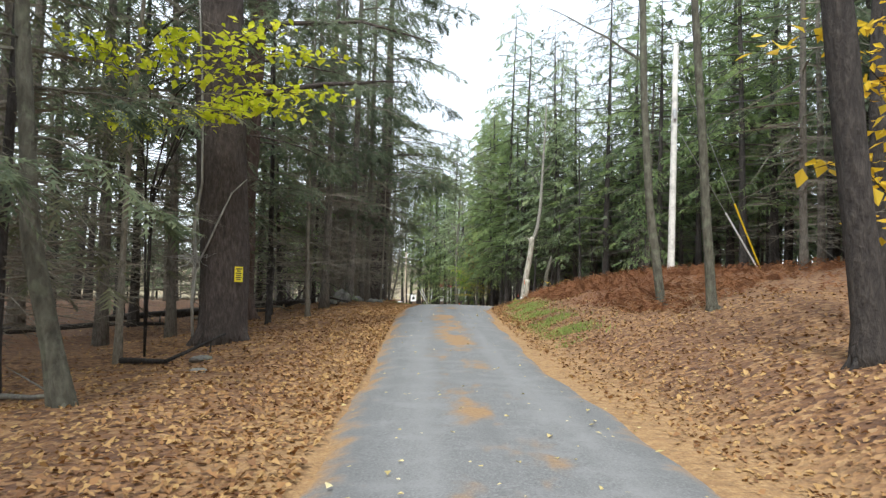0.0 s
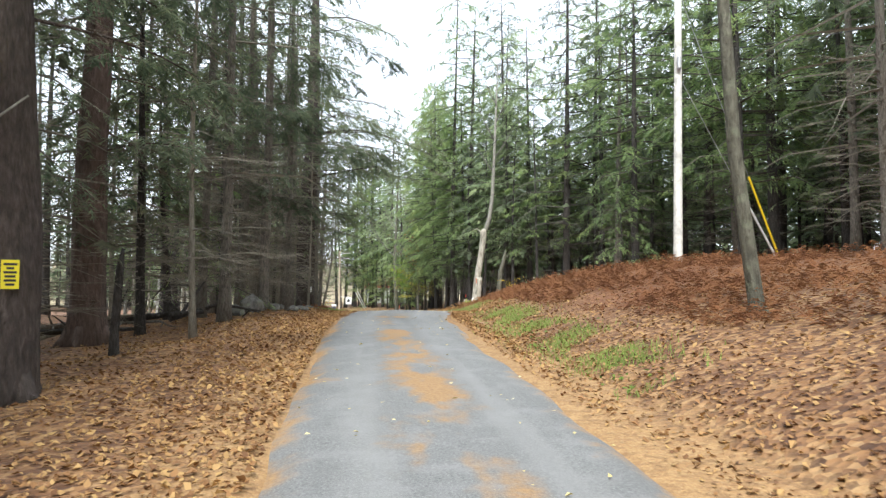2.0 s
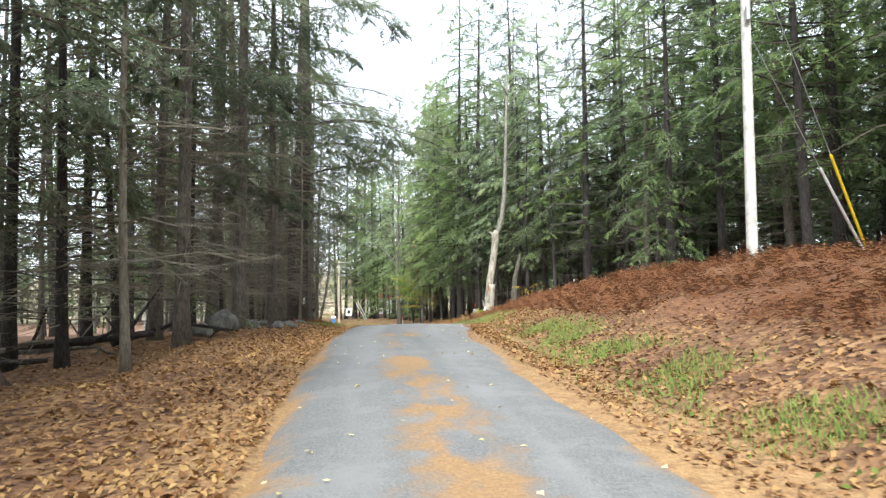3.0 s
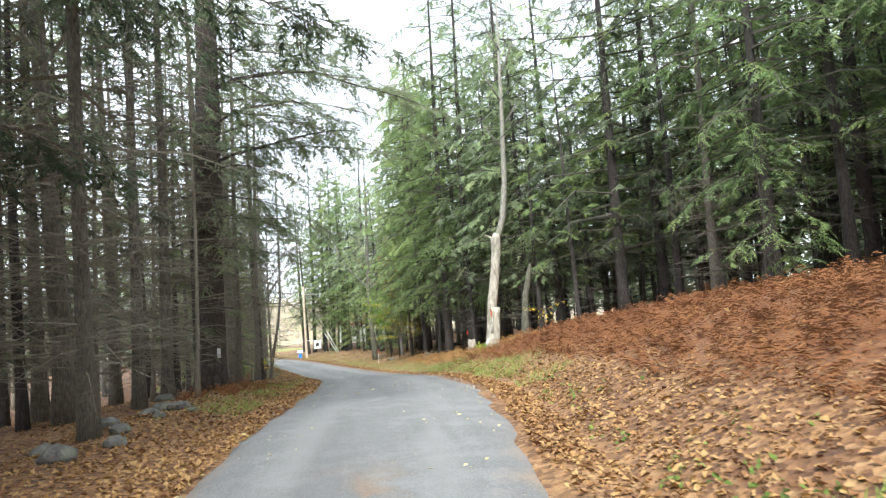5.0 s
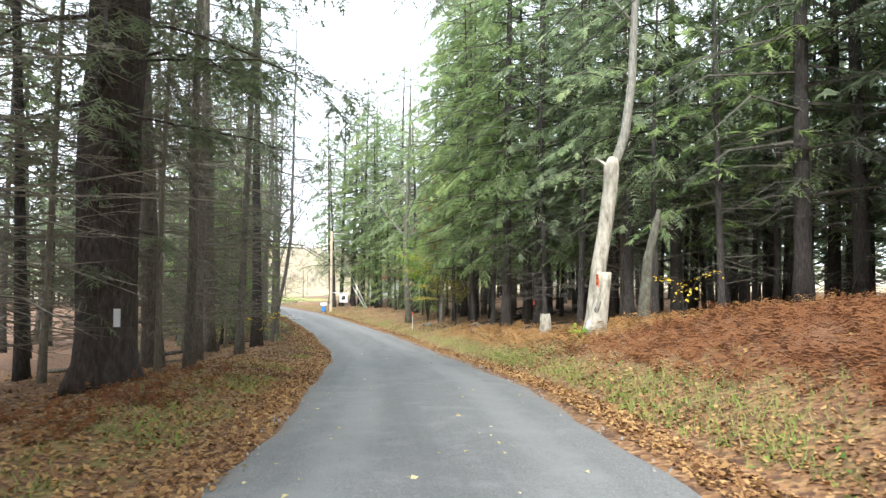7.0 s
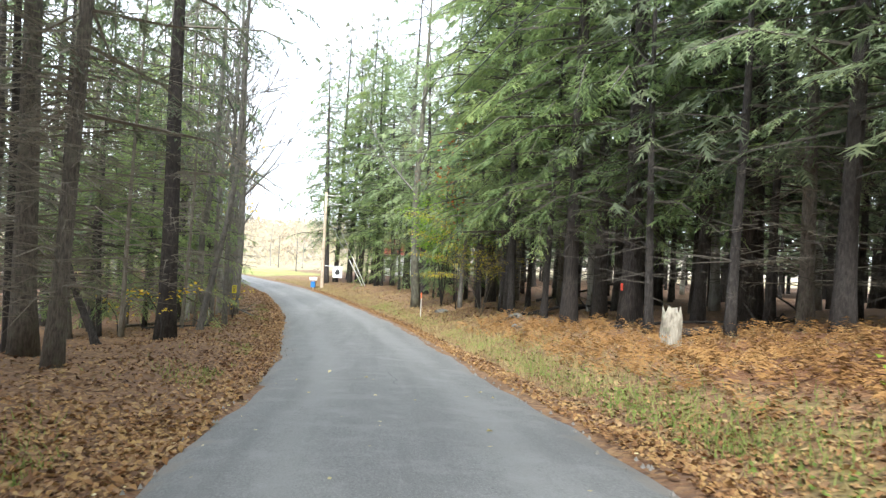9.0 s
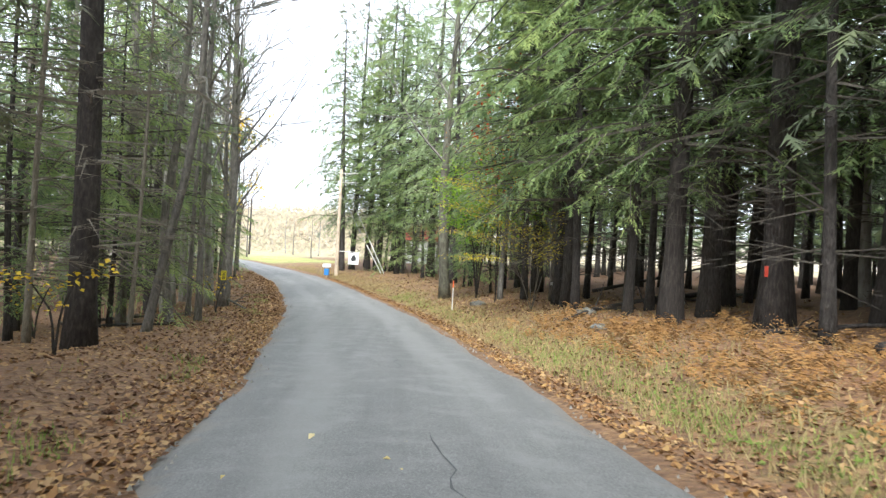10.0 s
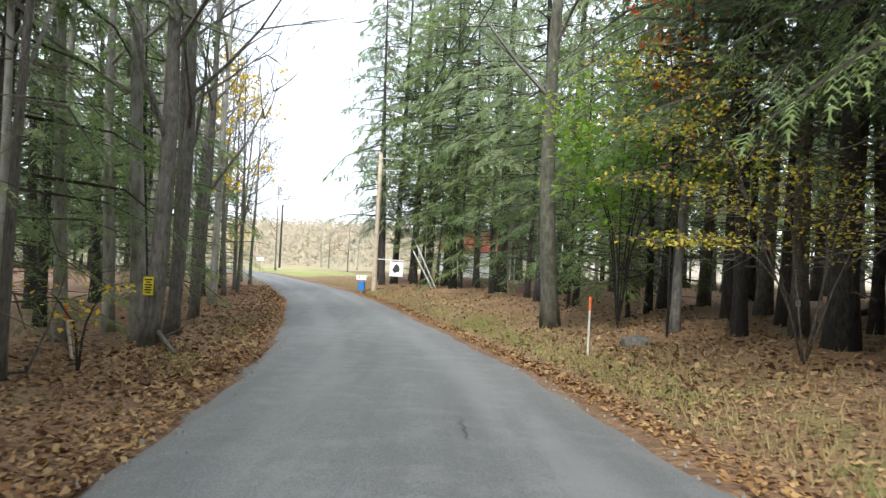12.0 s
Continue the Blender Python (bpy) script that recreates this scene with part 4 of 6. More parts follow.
# ---- trees that stand out ----
def old_tree(name, x, y, path, radii, bark_m, label, limbs=(), tufts=0.0, leaf_m=None, sides=14, seed=1, lumps=0.2, twig_m=None, roots=5):
    """A trunk along the given path (from its foot), with each large limb a part; a limb is start height, direction in degrees, length, rise, fall, thickness."""
    rng = np.random.default_rng(seed)
    t = thing(name, pose(x, y, float(land(x, y)) - 0.08), label, "tree")
    s = Shell()
    fine_p, fine_r = [], []
    zs = [p[2] for p in path]
    n = 26
    for i in range(n + 1):
        z = zs[0] + (zs[-1] - zs[0]) * (i / n) ** 1.3
        fine_p.append([np.interp(z, zs, [p[0] for p in path]), np.interp(z, zs, [p[1] for p in path]), z])
        fine_r.append(float(np.interp(z, zs, radii)))
    s.tube(fine_p, fine_r, sides, lumps, seed)
    for k in range(roots):
        a = k * 6.283 / roots + rng.uniform(-0.4, 0.4)
        r0 = radii[0]
        s.tube([(math.cos(a) * r0 * 0.62, math.sin(a) * r0 * 0.62, r0 * 0.9), (math.cos(a) * r0 * 0.85, math.sin(a) * r0 * 0.85, r0 * 0.3), (math.cos(a) * r0 * 1.35, math.sin(a) * r0 * 1.35, -0.04)], [r0 * 0.2, r0 * 0.24, r0 * 0.1], 7)
    smooth(part("trunk", s.data(), bark_m, t))
    tw, leaves = Shell(), []
    for z, deg, ln, rise, fall, th in limbs:
        a = radians(deg)
        o = np.array([np.interp(z, zs, [p[0] for p in path]), np.interp(z, zs, [p[1] for p in path]), z])
        kink = rng.uniform(-0.3, 0.3)
        pts = [o + np.array([math.cos(a + kink * q) * ln * q, math.sin(a + kink * q) * ln * q, ln * (rise * q - fall * q * q)]) + rng.normal(0, 0.035 * ln, 3) * q * (1 - q) for q in np.linspace(0, 1, 7)]
        b = Shell()
        b.tube(pts, [th * (1 - 0.88 * q) for q in np.linspace(0, 1, 7)], 6, 0.1, z)
        smooth(part("limb", b.data(), twig_m or bark_m, t))
        P = np.array(pts)
        for k in range(int(11 * ln)):
            q = rng.uniform(0.18, 1.0)
            p0 = np.array([np.interp(q * 6, range(7), P[:, c]) for c in range(3)])
            a2 = a + kink * q + rng.choice([-1, 1]) * rng.uniform(0.3, 1.2)
            l2 = (0.25 + 0.3 * ln * (1.05 - q)) * rng.uniform(0.4, 1.1)
            e = p0 + np.array([math.cos(a2) * l2, math.sin(a2) * l2, rng.uniform(-0.75, 0.15) * l2])
            mid = (p0 + e) / 2 + rng.normal(0, 0.07 * l2, 3) + np.array([0, 0, 0.06 * l2])
            tw.tube([p0, mid, e], [0.007, 0.005, 0.002], 3, cap=False)
            for c in range(3):
                b0 = p0 + (e - p0) * rng.uniform(0.3, 0.95)
                b1 = b0 + np.array([math.cos(a2), math.sin(a2), -0.2]) * l2 * 0.25 + rng.normal(0, 0.16 * l2, 3)
                tw.quads(np.array([[b0 - [0, 0, 0.003], b0 + [0, 0, 0.003], b1]]))
            if leaf_m and rng.uniform() < tufts:
                leaves.append(spray(rng, [p0, mid, e], 0.11, 8.0, 0.3, 0.15))
    if tw.v:
        tagged(part("twig_work", tw.data(), M_TWIG, t), kind="stuff")
    if leaves:
        f = Shell()
        f.quads(np.concatenate(leaves))
        part("crown", f.data(), leaf_m, t)
    return t


def up_limbs(seed, n, z0, z1, ln, dirs=(0, 360), th=0.045):
    r = np.random.default_rng(seed)
    return [(z, r.uniform(*dirs), ln * r.uniform(0.5, 1.1), r.uniform(-0.05, 0.3), r.uniform(0.15, 0.6), th * r.uniform(0.5, 1.1)) for z in np.linspace(z0, z1, n)]


big = old_tree("old_spruce", -3.9, 14.3, [(0, 0, 0), (0, 0, .5), (-.02, 0, 1.5), (-.1, 0, 2.6), (-.14, 0, 3.4), (-.3, 0, 6.6), (-.5, 0, 12), (-.5, 0, 21)], [.56, .5, .46, .46, .49, .42, .28, .05], M_BARK_BIG,
               "massive old conifer with furrowed bark and a grey vine",
               up_limbs(3, 10, 4.2, 17, 4.2) + [(4.9, 20, 4.2, .35, .1, .09), (4.3, 160, 2.6, .3, .1, .06), (3.9, 200, 2.2, .5, .1, .05), (6.0, -20, 4.5, .3, .35, .07)], 0.55, M_HEM_DARK, 18, 3, 0.24)
v = Shell()
v.tube([(-.47, -.3, 0), (-.5, -.36, .9), (-.44, -.42, 1.7), (-.5, -.42, 2.3), (-.38, -.43, 3.2), (-.42, -.42, 4.3), (-.5, -.4, 5.6), (-.62, -.35, 7)], [.03, .03, .035, .03, .025, .022, .02, .015], 6, .2)
smooth(part("vine", v.data(), M_BARK_PALE, big, "grey climbing vine stem"))
v = Shell()
v.tube([(-.44, -.42, 1.55), (-.2, -.52, 2.0), (.0, -.52, 2.5), (.2, -.46, 3.0), (.42, -.25, 3.3)], [.02, .02, .018, .014, .01], 6, .2)
smooth(part("vine", v.data(), M_BARK_PALE, big, "grey climbing vine stem"))
v = Shell()
rng = np.random.default_rng(5)
for i in range(26):
    p = np.array([-.45, -.46, 1.75]) + rng.normal(0, .06, 3)
    e = p + rng.normal(0, .22, 3)
    v.tube([p, (p + e) / 2 + rng.normal(0, .06, 3), e], [.008, .007, .003], 3, cap=False)
tagged(part("vine_tangle", v.data(), M_BARK_PALE, big, "tangle of fine vine stems"), kind="stuff")

old_tree("old_spruce", -4.95, 20.0, [(0, 0, 0), (0, 0, .5), (0, 0, 3), (.15, 0, 9), (.2, 0, 21)], [.42, .31, .27, .21, .04], M_BARK_RED, "tall reddish-barked spruce with long dead limbs",
         up_limbs(11, 34, 2.6, 18, 3.8, (-120, 130), .032), 0.6, M_HEM_DARK, 12, 5)
old_tree("old_spruce", -2.75, 27.3, [(0, 0, 0), (0, 0, .5), (.05, 0, 3), (.1, 0, 9), (.1, 0, 19)], [.2, .14, .125, .1, .03], M_BARK_MID, "slim spruce with long drooping boughs reaching over the lane",
         up_limbs(31, 20, 3.4, 17, 4.2, (-80, 75), .028) + up_limbs(32, 10, 4.0, 16, 3.0, (90, 270), .025), 0.7, M_HEM_DARK, 10, 7, roots=3)
big3 = old_tree("old_spruce", -2.55, 40.7, [(0, 0, 0), (.02, 0, .5), (.05, 0, 1.6), (.02, 0, 3), (.1, 0, 5.2), (.3, 0, 9), (.4, 0, 21)], [.53, .45, .41, .43, .38, .31, .05], M_BARK_BIG,
                "huge rough-barked old spruce close to the lane with dead limbs",
                up_limbs(17, 22, 4.0, 19, 4.4, (-150, 150), .05) + [(6.2, -15, 4.6, .35, .25, 0.050), (7.2, -50, 6.0, .25, .45, 0.050), (8.4, -35, 6.8, .1, .35, 0.050), (5.4, 175, 3.0, .1, .3, 0.043), (4.2, 165, 2.2, -.1, .2, 0.037), (3.1, 150, 1.2, .2, .1, .04), (1.7, -75, .62, .3, .1, .07), (2.3, -20, .7, .1, .2, .06), (2.9, -110, .66, .2, .1, .075), (3.4, -55, .7, .3, .2, .06), (1.3, -120, .6, .1, .1, .05), (4.0, -85, .75, .2, .2, .07), (4.7, -100, .8, .1, .2, .06),
                    (4.6, -35, 4.0, .12, .3, 0.022), (5.3, 30, 4.6, .15, .3, 0.025), (5.9, -62, 4.8, .15, .38, 0.025), (6.6, 8, 5.6, .2, .3, 0.028), (7.0, -28, 5.2, .2, .42, 0.025), (7.7, 22, 6.0, .18, .3, 0.031),
                    (8.0, -5, 6.4, .12, .4, 0.028), (9.0, -48, 5.6, .15, .4, 0.028), (9.6, 15, 6.2, .1, .4, 0.028), (10.2, -22, 6.0, .05, .4, 0.025), (3.9, 10, 3.0, .1, .3, 0.019)], 0.42, M_HEM_DARK, 18, 9, 0.26)
tg = Shell()
tg.box((.27, -.43, .95), (.36, -.41, 1.2))
part("tag", tg.data(), M_PAPER, big3, "small weathered white tag")

old_tree("leaning_tree", -3.42, 7.1, [(0, 0, 0), (-.15, 0, .66), (-.4, 0, 1.65), (-.5, 0, 2.8), (-.6, 0, 3.9), (-.8, 0, 7.5), (-.8, 0, 10)], [.15, .11, .09, .08, .07, .05, .01], M_BARK_OLIVE,
         "slim leaning tree with greenish-grey ridged bark", up_limbs(21, 16, 2.2, 9.5, 1.9, (0, 360), .022), 0.75, M_HEM_DARK, 10, 2, 0.22)
old_tree("slender_tree", 4.98, 14.9, [(0, 0, 0), (.0, 0, .1), (-.28, 0, 2.2), (-.42, 0, 4.4), (-.47, 0, 6.3), (-.5, 0, 12)], [.15, .1, .085, .075, .068, .03], M_BARK_OLIVE,
         "slender grey hardwood leaning on the bank", [(6.5, 150, 3.0, .7, .1, .035), (5.2, 160, 2.4, .8, .1, .03), (8, 30, 3, .8, .1, .04), (9, 250, 3, .8, .1, .03), (7.4, 300, 2.6, .7, .1, .03)], 0, None, 10, 6, 0.12)
old_tree("slender_tree", 4.92, 12.05, [(0, 0, 0), (-.04, 0, .2), (-.13, 0, 1.5), (-.25, 0, 3.4), (-.38, 0, 5.4), (-.5, 0, 12)], [.14, .09, .078, .07, .062, .03], M_BARK_OLIVE,
         "slender grey hardwood on the leaf-covered bank", [(6.8, 20, 2.6, .8, .1, .03), (7.6, 200, 2.8, .8, .1, .03), (9, 100, 2.6, .8, .1, .03)], 0, None, 10, 8, 0.12)
old_tree("dark_trunk_tree", 4.12, 6.5, [(0, 0, 0), (-.02, 0, .4), (-.13, 0, 1.4), (-.26, 0, 2.7), (-.34, 0, 3.5), (-.6, 0, 12)], [.2, .155, .145, .135, .13, .04], M_BARK_DARK,
         "dark scaly hardwood trunk beside the lane", up_limbs(25, 5, 6, 11, 3, (0, 360), .05), 0, None, 12, 4, 0.15)
old_tree("dark_trunk_tree", 5.15, 8.0, [(0, 0, 0), (0, 0, .4), (.02, 0, 3), (.1, 0, 12)], [.15, .11, .1, .03], M_BARK,
         "thin dark hardwood trunk with yellow leaves near it", up_limbs(26, 5, 6, 11, 2.5, (0, 360), .04), 0, None, 10, 4, 0.15)
white = old_tree("dead_white_tree", 6.62, 46.9, [(-.06, 0, 0), (-.02, 0, .25), (.1, 0, 1.6), (.33, 0, 2.9), (.43, 0, 3.7), (.44, 0, 4.05), (.5, 0, 4.3)], [.27, .22, .185, .18, .185, .21, .13], M_WHITE,
                 "barkless bleached tree with a kinked trunk among ferns", [(4.0, 165, .4, .9, .1, .08)], 0, None, 12, 12, 0.22)
s = Shell()
s.tube([(.42, 0, 3.95), (.62, 0, 4.4), (.78, 0, 4.95), (.95, 0, 6.2), (1.0, 0, 7.2), (1.04, 0, 8), (1.1, 0, 9.6), (1.3, .2, 14)], [.13, .125, .115, .105, .1, .09, .075, .03], 10, .15)
smooth(part("upper_stem", s.data(), M_BARK_LICHEN, white, "greenish-grey bark-covered upper stem"))
s = Shell()
s.tube([(0, -.06, -.05), (.05, -.12, .3), (.12, -.2, .8), (.16, -.24, 1.3), (.17, -.25, 1.52)], [.33, .25, .2, .175, .165], 14, .25)
smooth(part("cut_stem", s.data(), M_WHITE, white, "sawn-off second stem with a flat top"))
s = Shell()
s.tube([(-.02, -.3, .5), (-.05, -.34, .62), (0, -.36, .8), (.06, -.34, .92)], [.03, .06, .05, .02], 8, .2)
smooth(part("bark_flap", s.data(), M_BARK_LICHEN, white, "peeling flap of greenish bark"))
s = Shell()
s.tube([(-.22, -.2, .12), (-.24, -.23, .2), (-.2, -.23, .33), (-.15, -.2, .4)], [.02, .05, .045, .01], 8, .2)
smooth(part("paint_blotch", s.data(), M_PAPER, white, "white paint blotch near the foot"))
t = thing("red_notice", pose(6.6, 46.6, 1.4, 0, 0, -80), "red notice with dark bars nailed to the cut stem", "sign")
s = Shell()
s.box((-.065, -.006, -.15), (.065, 0, .15))
panel = part("panel", s.data(), M_ORANGE, t)
for z in (.11, .055, -.07):
    s = Shell()
    s.box((-.05, -.009, z - .014), (.05, -.0065, z + .014))
    part("print", s.data(), M_INK, panel)
for z, dx, dz, dy in ((7.6, -1.0, 1.6, .3), (8.4, 1.1, 1.8, -.2), (9.4, -1.2, 2.2, -.3), (10.5, .9, 2.0, .4), (11.5, -.8, 1.8, .1)):
    s = Shell()
    x0 = 1.0 + (z - 7.2) * .045
    s.tube([(x0, 0, z), (x0 + dx * .4, dy * .5, z + dz * .35), (x0 + dx, dy, z + dz)], [.04, .028, .008], 6, .1)
    smooth(part("limb", s.data(), M_BARK_GREY, white))
old_tree("broken_snag", 8.0, 47.4, [(0, 0, 0), (.05, 0, .3), (.15, 0, 1.6), (.4, 0, 2.6), (.45, 0, 2.9)], [.2, .15, .13, .1, .04], M_BARK_OLIVE,
         "short broken grey snag among hemlock boughs", [(2.4, 20, .6, .8, 0, .03)], 0, None, 10, 3, 0.2)


old_tree("crooked_tree", -2.75, 59.8, [(0, 0, 0), (.05, 0, .3), (.3, 0, 1.6), (.55, 0, 2.8), (.75, 0, 4.2), (.8, 0, 6.5), (.9, 0, 13)], [.12, .085, .075, .07, .065, .055, .02], M_BARK_GREY,
         "crooked grey hardwood leaning over the verge", up_limbs(41, 10, 4.6, 12, 2.2, (60, 300), .028), 0, None, 10, 14, .15)
old_tree("crooked_tree", -3.4, 63.4, [(0, 0, 0), (-.05, 0, .3), (-.2, 0, 1.4), (-.25, 0, 2.6), (-.05, 0, 4.2), (.1, 0, 6.5), (.2, 0, 13)], [.15, .105, .095, .09, .085, .07, .02], M_BARK_GREY,
         "crooked grey hardwood beside the lane", up_limbs(42, 12, 3.6, 12, 2.4, (0, 360), .028), 0, None, 10, 15, .15)
old_tree("crooked_tree", -4.3, 57.2, [(0, 0, 0), (-.1, 0, .3), (-.5, 0, 1.2), (-.8, 0, 2.2), (-.85, 0, 4.2), (-.8, 0, 9)], [.12, .085, .075, .07, .06, .02], M_BARK,
         "thin crooked dark stem beside the lane", up_limbs(43, 8, 2.0, 8, 1.8, (0, 360), .02), 0, None, 8, 16, .15)


def stump(x, y):
    t = thing("stump", pose(x, y, float(land(x, y)) - .05), "broken weathered stump with splintered top among brown ferns", "stump")
    s = Shell()
    n = 14
    for i, (z, r) in enumerate(((0, .25), (.15, .2), (.4, .19), (.6, .18))):
        for k in range(n):
            a = 6.283 * k / n
            rr = r * (1 + .15 * math.sin(3 * a + i))
            s.v.append((math.cos(a) * rr, math.sin(a) * rr, z))
    for k in range(n):
        a = 6.283 * k / n
        s.v.append((math.cos(a) * .16, math.sin(a) * .16, .6 + .16 * abs(math.sin(k * 2.3)) + .06 * (k % 2)))
    for k in range(n):
        a = 6.283 * k / n
        s.v.append((math.cos(a) * .1, math.sin(a) * .1, .5 + .05 * math.sin(k)))
    for i in range(5):
        for k in range(n):
            a0, a1 = i * n + k, i * n + (k + 1) % n
            s.f.append((a0, a1, a1 + n, a0 + n))
    s.f.append(tuple(range(5 * n, 6 * n)))
    part("trunk", s.data(), M_WHITE, t)


stump(7.08, 53.7)
old_tree("short_snag", -3.75, 17.75, [(0, 0, 0), (0, 0, .4), (.06, 0, 1.4), (.1, 0, 1.7)], [.1, .075, .06, .02], M_BARK, "short dark broken stem standing in the leaves", (), 0, None, 8, 3, .2, roots=3)


def leafy(name, x, y, stems, leaf_m, n, size, label, bark_m=None, cluster=.22, seed=1, leaf_from=.3):
    """A sapling: stems are lists of points from its foot; leaves hang along the outer part of each."""
    r = np.random.default_rng(seed)
    t = thing(name, pose(x, y, float(land(x, y)) - .05), label, "plant" if name == "fern_plant" else "shrub" if name == "shrub" else "tree")
    places = []
    for st in stems:
        p = np.array(st, float)
        q = np.linspace(0, 1, 9)
        cum = np.linspace(0, 1, len(p))
        pts = np.stack([np.interp(q, cum, p[:, k]) for k in range(3)], 1)
        s = Shell()
        s.tube(pts, [(.014 if name == "shrub" else .02) * (1 - .85 * u) for u in q], 5, .1)
        smooth(part("stem", s.data(), bark_m or M_BARK, t))
        u = r.uniform(leaf_from, 1, n)
        c = np.stack([np.interp(u, q, pts[:, k]) for k in range(3)], 1)
        off = r.normal(0, 1, (n, 3)) * np.array([cluster, cluster, cluster * (.15 if name == "shrub" else .35)])
        tw = Shell()
        for i in range(0, n, 9):
            tw.tube([c[i], c[i] + off[i] * 1.2], [.005, .002], 3, cap=False)
        tagged(part("twig_work", tw.data(), bark_m or M_BARK_GREY, t), kind="stuff")
        places.append(c + off)
    f = Shell()
    f.quads(leaf_card(r, np.concatenate(places), size, .3))
    part("crown", f.data(), leaf_m, t)
    return t


leafy("fern_plant", 6.12, 46.55, [[(0, 0, 0), (-.05, 0, .2), (-.12, -.03, .38)], [(0, 0, 0), (.04, -.02, .2), (.1, -.04, .36)], [(0, 0, 0), (0, -.05, .2), (-.02, -.12, .3)]],
      M_LIME, 26, .1, "small bright green plant at the dead tree's foot", None, .07, 9, .3)
leafy("maple_sapling", -4.9, 13.0, [
    [(0, 0, 0), (.1, -.2, 2.8), (.8, -.6, 4.3), (1.9, -.3, 4.8), (3.3, .4, 4.95)],
    [(0, 0, 0), (.1, -.2, 2.9), (.8, -.6, 4.5), (2.0, -.2, 5.5), (3.2, .5, 5.75)],
    [(0, 0, 0), (.1, -.3, 2.9), (.5, -.8, 4.0), (1.0, -1.0, 4.2), (1.7, -1.0, 4.3)],
    [(0, 0, 0), (.0, -.3, 3.0), (.1, -.8, 3.8), (.2, -1.1, 4.0), (-.3, -1.3, 4.0)],
    [(0, 0, 0), (.1, -.3, 3.0), (.6, -.7, 4.6), (1.4, -.8, 5.4), (2.2, -.6, 5.9)],
    [(0, 0, 0), (.0, -.3, 3.2), (-.1, -.8, 4.6), (-.4, -1.1, 5.2), (-1.0, -1.2, 5.4)],
    [(0, 0, 0), (.1, -.3, 2.9), (.9, -.7, 4.2), (1.8, -.6, 4.5), (2.7, -.2, 4.45)],
    [(0, 0, 0), (.0, -.3, 3.2), (.2, -.8, 4.7), (.5, -1.1, 5.3), (1.0, -1.2, 5.5)]],
    M_YGREEN, 130, .165, "maple sapling with bright yellow-green leaves beside the old spruce", None, .2, 3, .58)
leafy("beech_sapling", 4.75, 7.3, [
    [(0, 0, 0), (.1, 0, 1.6), (-.1, -.2, 2.6), (-.7, -.3, 3.1), (-1.4, -.3, 2.95)],
    [(0, 0, 0), (.1, 0, 1.7), (.1, -.2, 2.6), (.0, -.3, 3.2), (-.3, -.3, 3.3)],
    [(0, 0, 0), (.1, 0, 1.0), (-.1, -.2, 1.5), (-.5, -.3, 1.85), (-.95, -.3, 1.7)]],
    M_YELLOW, 60, .17, "beech sapling with drooping clear yellow leaves", None, .13, 8)
leafy("maple_sapling", 4.75, 73.6, [
    [(0, 0, 0), (-.2, -.2, 1.8), (-.6, -.5, 3.2), (-1.3, -.8, 4.0)],
    [(0, 0, 0), (-.1, -.2, 1.6), (-.5, -.6, 2.6), (-1.1, -.9, 3.0)],
    [(0, 0, 0), (.0, -.3, 1.8), (.2, -.8, 3.4), (.4, -1.0, 4.6)],
    [(0, 0, 0), (-.2, .2, 2.2), (-.8, .2, 4.2), (-1.0, -.2, 5.2)],
    [(0, 0, 0), (-.1, -.2, 2.4), (-.2, -.7, 4.4), (-.3, -1.0, 5.8)],
    [(0, 0, 0), (.2, -.3, 2.2), (1.0, -1.0, 3.2), (2.1, -1.5, 3.3)],
    [(0, 0, 0), (-.3, -.3, 2.0), (-.9, -1.0, 3.4), (-1.8, -1.2, 4.4)],
    [(0, 0, 0), (.2, -.3, 2.8), (.9, -.9, 4.4), (1.6, -1.3, 5.0)]],
    M_LIME, 300, .14, "green-leaved maple sapling at the edge of the wood", None, .34, 4, .5)
leafy("red_maple", 5.2, 71.8, [
    [(0, 0, 0), (-.1, -.2, 4.0), (-.5, -.6, 6.2), (-.8, -1.0, 7.4)],
    [(0, 0, 0), (-.1, -.2, 3.6), (-.5, -.7, 5.2), (-1.0, -1.2, 5.9)],
    [(0, 0, 0), (.1, -.2, 4.4), (.0, -.7, 7.0), (-.2, -.9, 8.6)]],
    M_RED, 75, .16, "young maple with scattered orange-red leaves", None, .32, 5)
leafy("shrub", 5.75, 68.0, [
    [(0, 0, 0), (-.45, -.2, 1.2), (-1.0, -.3, 2.2), (-1.4, -.3, 3.0), (-2.0, -.4, 4.2)],
    [(-.2, -.1, .6), (-.9, -.3, 1.9), (-1.7, -.5, 2.2), (-2.6, -.6, 2.3)],
    [(-.4, -.2, 1.1), (-1.1, -.3, 2.4), (-1.9, -.4, 2.9), (-2.9, -.3, 3.1)],
    [(-.7, -.2, 1.6), (-1.3, -.3, 3.0), (-1.9, -.3, 3.6), (-2.8, -.2, 3.8)],
    [(0, 0, 0), (.1, -.3, 1.3), (-.2, -.7, 2.3), (-1.0, -1.0, 2.6)],
    [(0, 0, 0), (.3, -.3, 1.4), (.7, -.6, 2.1), (1.5, -.8, 2.3)],
    [(0, 0, 0), (.2, -.2, 1.6), (.4, -.5, 2.6), (.9, -.8, 3.0)],
    [(0, 0, 0), (-.1, .2, 1.6), (-.3, .3, 3.0), (-.2, .2, 4.1)],
    [(-.3, -.2, .9), (-1.0, -.5, 1.5), (-1.7, -.7, 1.6), (-2.3, -.8, 1.5)]],
    M_SHRUB, 330, .062, "arching understorey shrub with thin layers of yellowing leaves", M_BARK_MID, .3, 6, .35)
